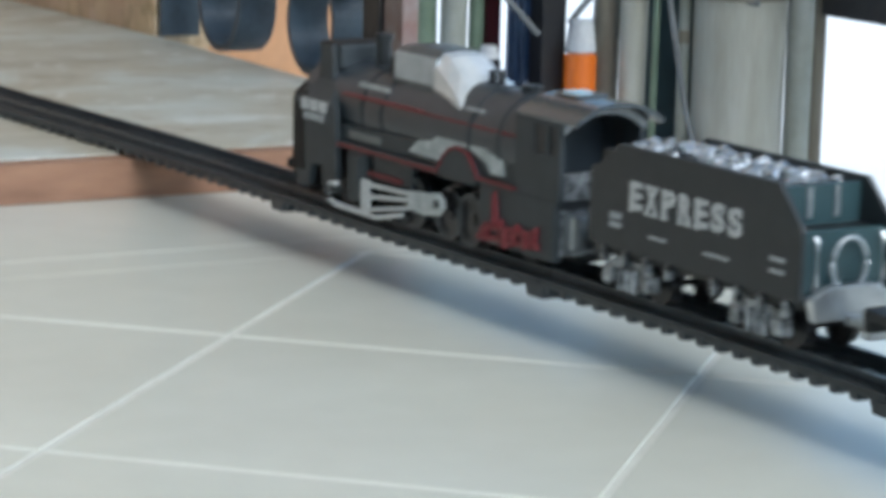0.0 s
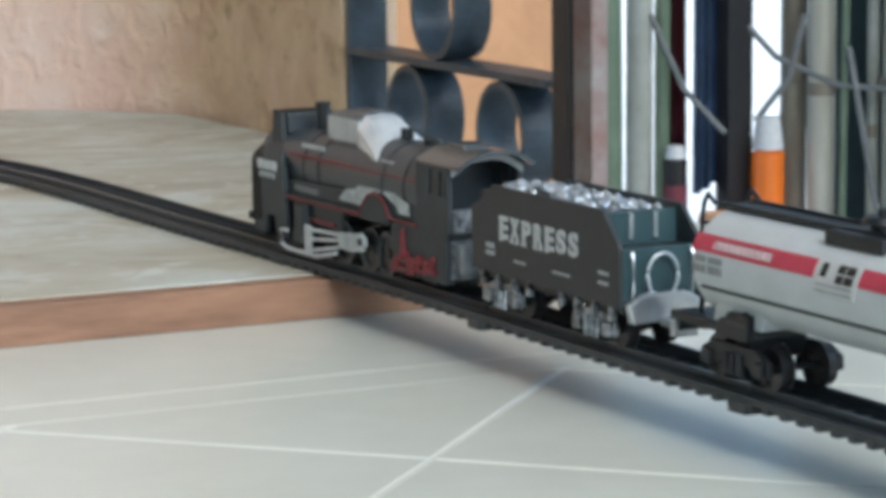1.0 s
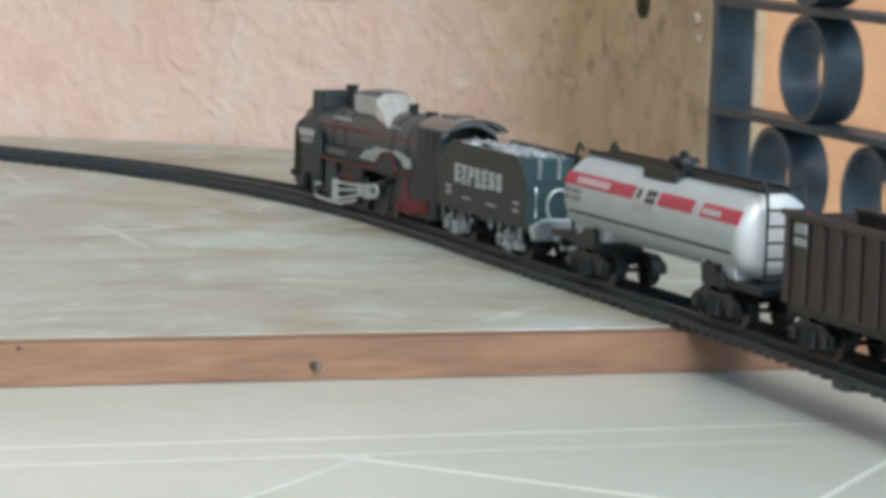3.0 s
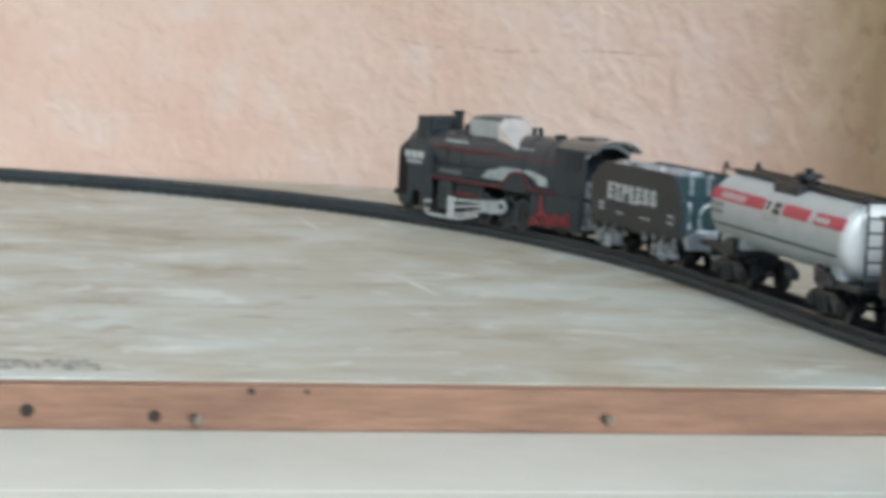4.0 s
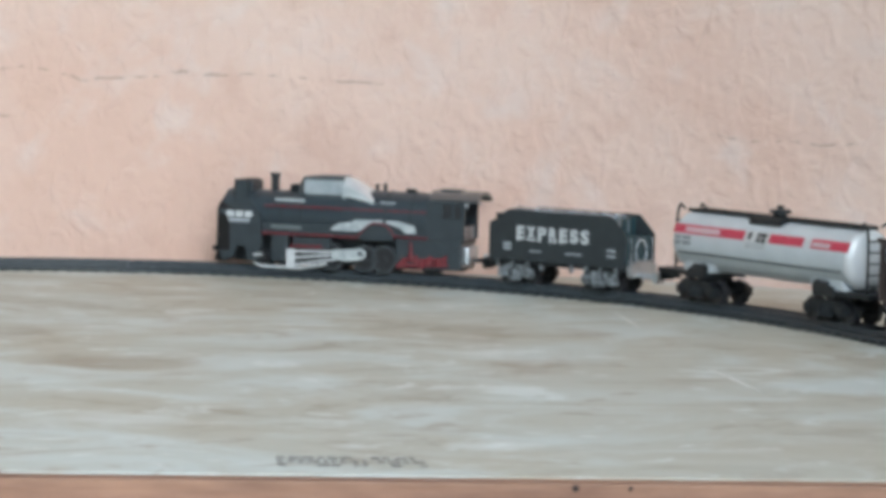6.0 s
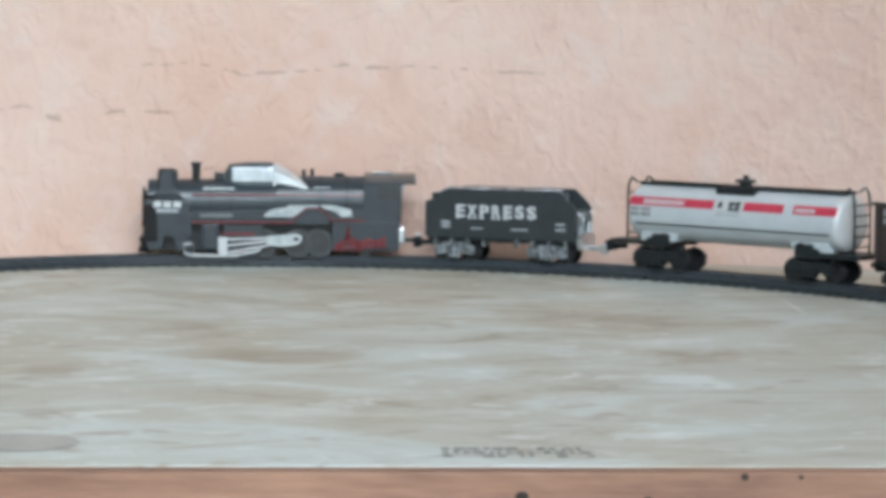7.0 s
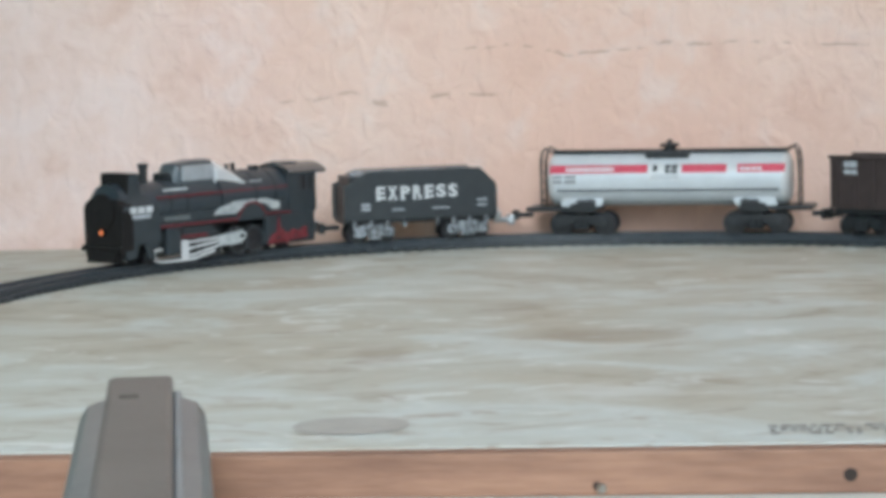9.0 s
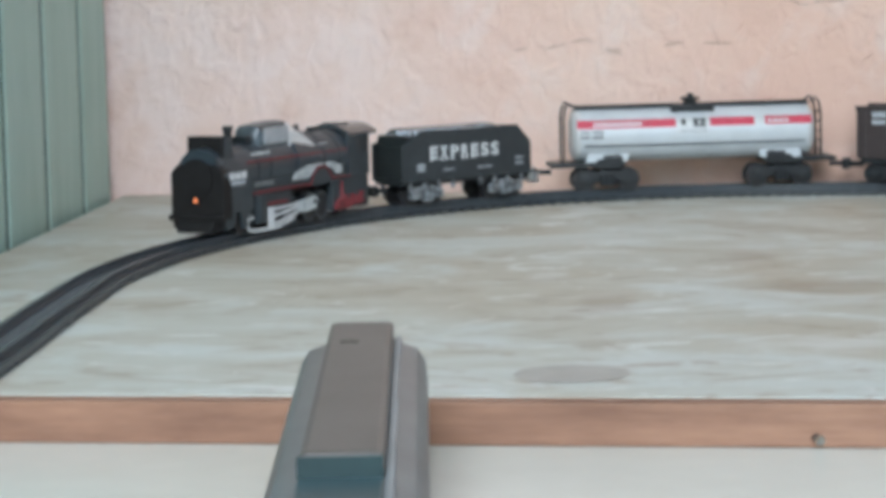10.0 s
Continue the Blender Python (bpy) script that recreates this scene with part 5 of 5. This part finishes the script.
def gondola():
    top = empty("toy_gondola_wagon", "dark brown open toy wagon with ribbed sides", "toy wagon")
    h = 0.066
    for sd in (1, -1):
        y0, y1 = sorted((sd * 0.0148, sd * 0.0164))
        part("side", box(-h, h, y0, y1, 0.0250, 0.0585, 0.0004), M_BROWN, top)
        for k in range(10):
            x = -h + 0.0050 + k * (2 * h - 0.010) / 9
            part("rib", box(x - 0.0016, x + 0.0016, min(sd * 0.0164, sd * 0.0176), max(sd * 0.0164, sd * 0.0176), 0.0255, 0.0570, 0.0004), M_BROWN, top)
        part("rim", box(-h - 0.0008, h + 0.0008, min(sd * 0.0140, sd * 0.0180), max(sd * 0.0140, sd * 0.0180), 0.0582, 0.0603, 0.0005), M_BROWN, top)
        bars(top, [(0.0500, 0.0545, 0.0095, 0.0040), (0.0500, 0.0495, 0.0095, 0.0030)], M_SILVERP, sd * 0.0178, "small worn white print")
    for sg in (1, -1):
        part("end", box(min(sg * (h - 0.0016), sg * h), max(sg * (h - 0.0016), sg * h), -0.0146, 0.0146, 0.0250, 0.0585), M_BROWN, top)
        for y in (-0.008, 0.0, 0.008):
            part("rib", box(min(sg * h, sg * (h + 0.0012)), max(sg * h, sg * (h + 0.0012)), y - 0.0014, y + 0.0014, 0.0255, 0.0580, 0.0003), M_BROWN, top)
        bogie(top, sg * 0.0440, 0.0066, 0.0240, M_STEEL, M_BLACK, 0.0086, 0.0148)
        coupler(top, sg * h, sg, M_BLACK, 0.0200)
    part("floor_plate", box(-h + 0.002, h - 0.002, -0.0146, 0.0146, 0.0215, 0.0255, 0.0005), M_BLACK, top)
    return top


LOCO, TENDER, TANKER, WAGON = locomotive(), tender(), tank_wagon(), gondola()

# ---- parked coach in the foreground ----
def parked_coach():
    top = empty("toy_coach", "brown-grey plastic toy coach with a ridged roof, parked on the tiles", "toy wagon")
    L0, L1 = 0.0, -0.375
    body = [(1.04 * u + 0.0010, v) for u, v in ((-0.0215, 0.006), (-0.0224, 0.029), (-0.0217, 0.0365), (-0.0188, 0.0408), (-0.0125, 0.0428), (0.0125, 0.0428), (0.0188, 0.0408), (0.0217, 0.0365), (0.0224, 0.029), (0.0215, 0.006))]
    n = len(body)
    bm = bmesh.new()
    rows = []
    for y, k in ((L0, 0.92), (L0 - 0.003, 0.98), (L0 - 0.008, 1.0), (L0 - 0.20, 1.0), (L1 + 0.008, 1.0), (L1, 0.96)):
        rows.append([bm.verts.new((u * k, y, 0.006 + (v - 0.006) * (1 - (1 - k) * 0.9))) for u, v in body])
    for a, b in zip(rows, rows[1:]):
        for i in range(n):
            bm.faces.new((a[i - 1], a[i], b[i], b[i - 1]))
    bm.faces.new(rows[0])
    bm.faces.new(rows[-1])
    part("body", bm, M_COACHSIDE, top, "smooth grey rounded sides", True)
    part("roof_panel", box(-0.0112, 0.0122, L1 + 0.105, L0 - 0.001, 0.0415, 0.0496, 0.0022), M_COACH, top, "raised brown-grey roof panel")
    part("roof_panel", box(-0.0122, 0.0122, L1 + 0.002, L1 + 0.050, 0.0415, 0.0470, 0.0010), M_COACH, top, "raised brown-grey roof panel")
    part("roof_recess", box(-0.0118, 0.0118, L1 + 0.0502, L1 + 0.1048, 0.0405, 0.0432, 0.0006), M_TEAL, top, "dark teal recess in the roof")
    part("panel_end", box(-0.0118, 0.0118, L1 + 0.1035, L1 + 0.1047, 0.0432, 0.0488), M_TEALDARK, top, "dark teal end of the roof panel")
    # the rib's highlight is put into its paler colour
    part("roof_rib", box(0.0124, 0.0150, L1 + 0.002, L0 - 0.004, 0.0418, 0.0446, 0.0008), M_RIB, top, "grey-blue rib along the roof, paler for its highlight")
    part("roof_mark", box(-0.0062, 0.0006, L0 - 0.058, L0 - 0.050, 0.0495, 0.04975), M_DARKMARK, top, "small dark mark on the roof")
    for x0, x1 in ((-0.0222, -0.0212), (0.0232, 0.0242)):
        for k in range(13):
            y = L0 - 0.022 - 0.026 * k
            part("window", box(x0, x1, y - 0.016, y, 0.0190, 0.0300, 0.0003), M_HOLE, top, "dark coach window")
    for y in (L0 - 0.03, L1 + 0.03):
        for x in (-0.0086, 0.0086):
            for d in (-0.011, 0.011):
                bm = rod((x - 0.0015, y + d, 0.0066), (x + 0.0015, y + d, 0.0066), 0.0066, 20)
                part("wheel", bm, M_WHEEL, top)
        part("bogie_frame", box(-0.0068, 0.0068, y - 0.016, y + 0.016, 0.0045, 0.0090, 0.0006), M_BLACK, top)
    top.matrix_world = pose(-0.3550, -0.031, ZF, 0, 0, 10) @ Matrix.Diagonal((1, 1, 1.05, 1))
    return top


COACH = parked_coach()
lay_tiles()


# ---- movement ----
# seconds and the run of the locomotive's nose along the track
TIMES = [(0, 0.7025), (0.3, 0.7695), (0.5, 0.8124), (1, 0.9075), (1.5, 1.0055), (2, 1.1135), (2.2, 1.1515), (3.3, 1.3582), (3.5, 1.3920), (4, 1.4895), (4.5, 1.588), (5, 1.6785), (5.5, 1.7725), (6, 1.8745), (6.2, 1.9095), (7.3, 2.0945), (7.5, 2.1275), (8, 2.2033), (8.5, 2.272), (9, 2.3368), (9.5, 2.4095), (10, 2.4849)]


# how far the locomotive runs ahead on its coupling, swings on its short wheelbase (degrees) and sits aside
SWAY_T = (0, 1, 2, 3.5, 4, 5, 6, 8, 9, 10)
SWAY = ((0.0, 0.006, -0.006, -0.006, 0.003, 0.0155, 0.0085, 0.0010, 0.0030, 0.0140),
        (0, 0, 0.5, 0.5, 1.5, 4.0, 2.2, 4.2, 3.4, 1.2),
        (-0.002, -0.002, -0.002, -0.001, -0.001, -0.001, 0, 0, 0.0012, 0.0018))


def motions():
    ts, ss = [a for a, _ in TIMES], [b for _, b in TIMES]
    for ob, back, half in ((LOCO, 0.0808, 0.040), (TENDER, 0.2385, 0.033), (TANKER, 0.4165, 0.0595), (WAGON, 0.6003, 0.044)):
        rows = []
        for t, s in TIMES:
            lead, swing, aside = (float(np.interp(t, SWAY_T, k)) if ob is LOCO else 0.0 for k in SWAY)
            a, b = on_track(s + lead - back + half), on_track(s + lead - back - half)
            d = a - b
            turn = math.atan2(d.y, d.x)
            c = (a + b) / 2 + Vector((-math.sin(turn), math.cos(turn), 0)) * aside
            rows.append((t, pose(c.x, c.y, 0, 0, 0, math.degrees(turn) + swing)))
        walk(ob, rows)
    # wheels turn as the train rolls
    steps = [k / 30 for k in range(301)]
    for ob, r, x, y, z in WHEELS:
        s0 = float(np.interp(0, ts, ss))
        walk(ob, [(t, pose(x, y, z, 0, math.degrees((float(np.interp(t, ts, ss)) - s0) / r), 0)) for t in steps])


motions()
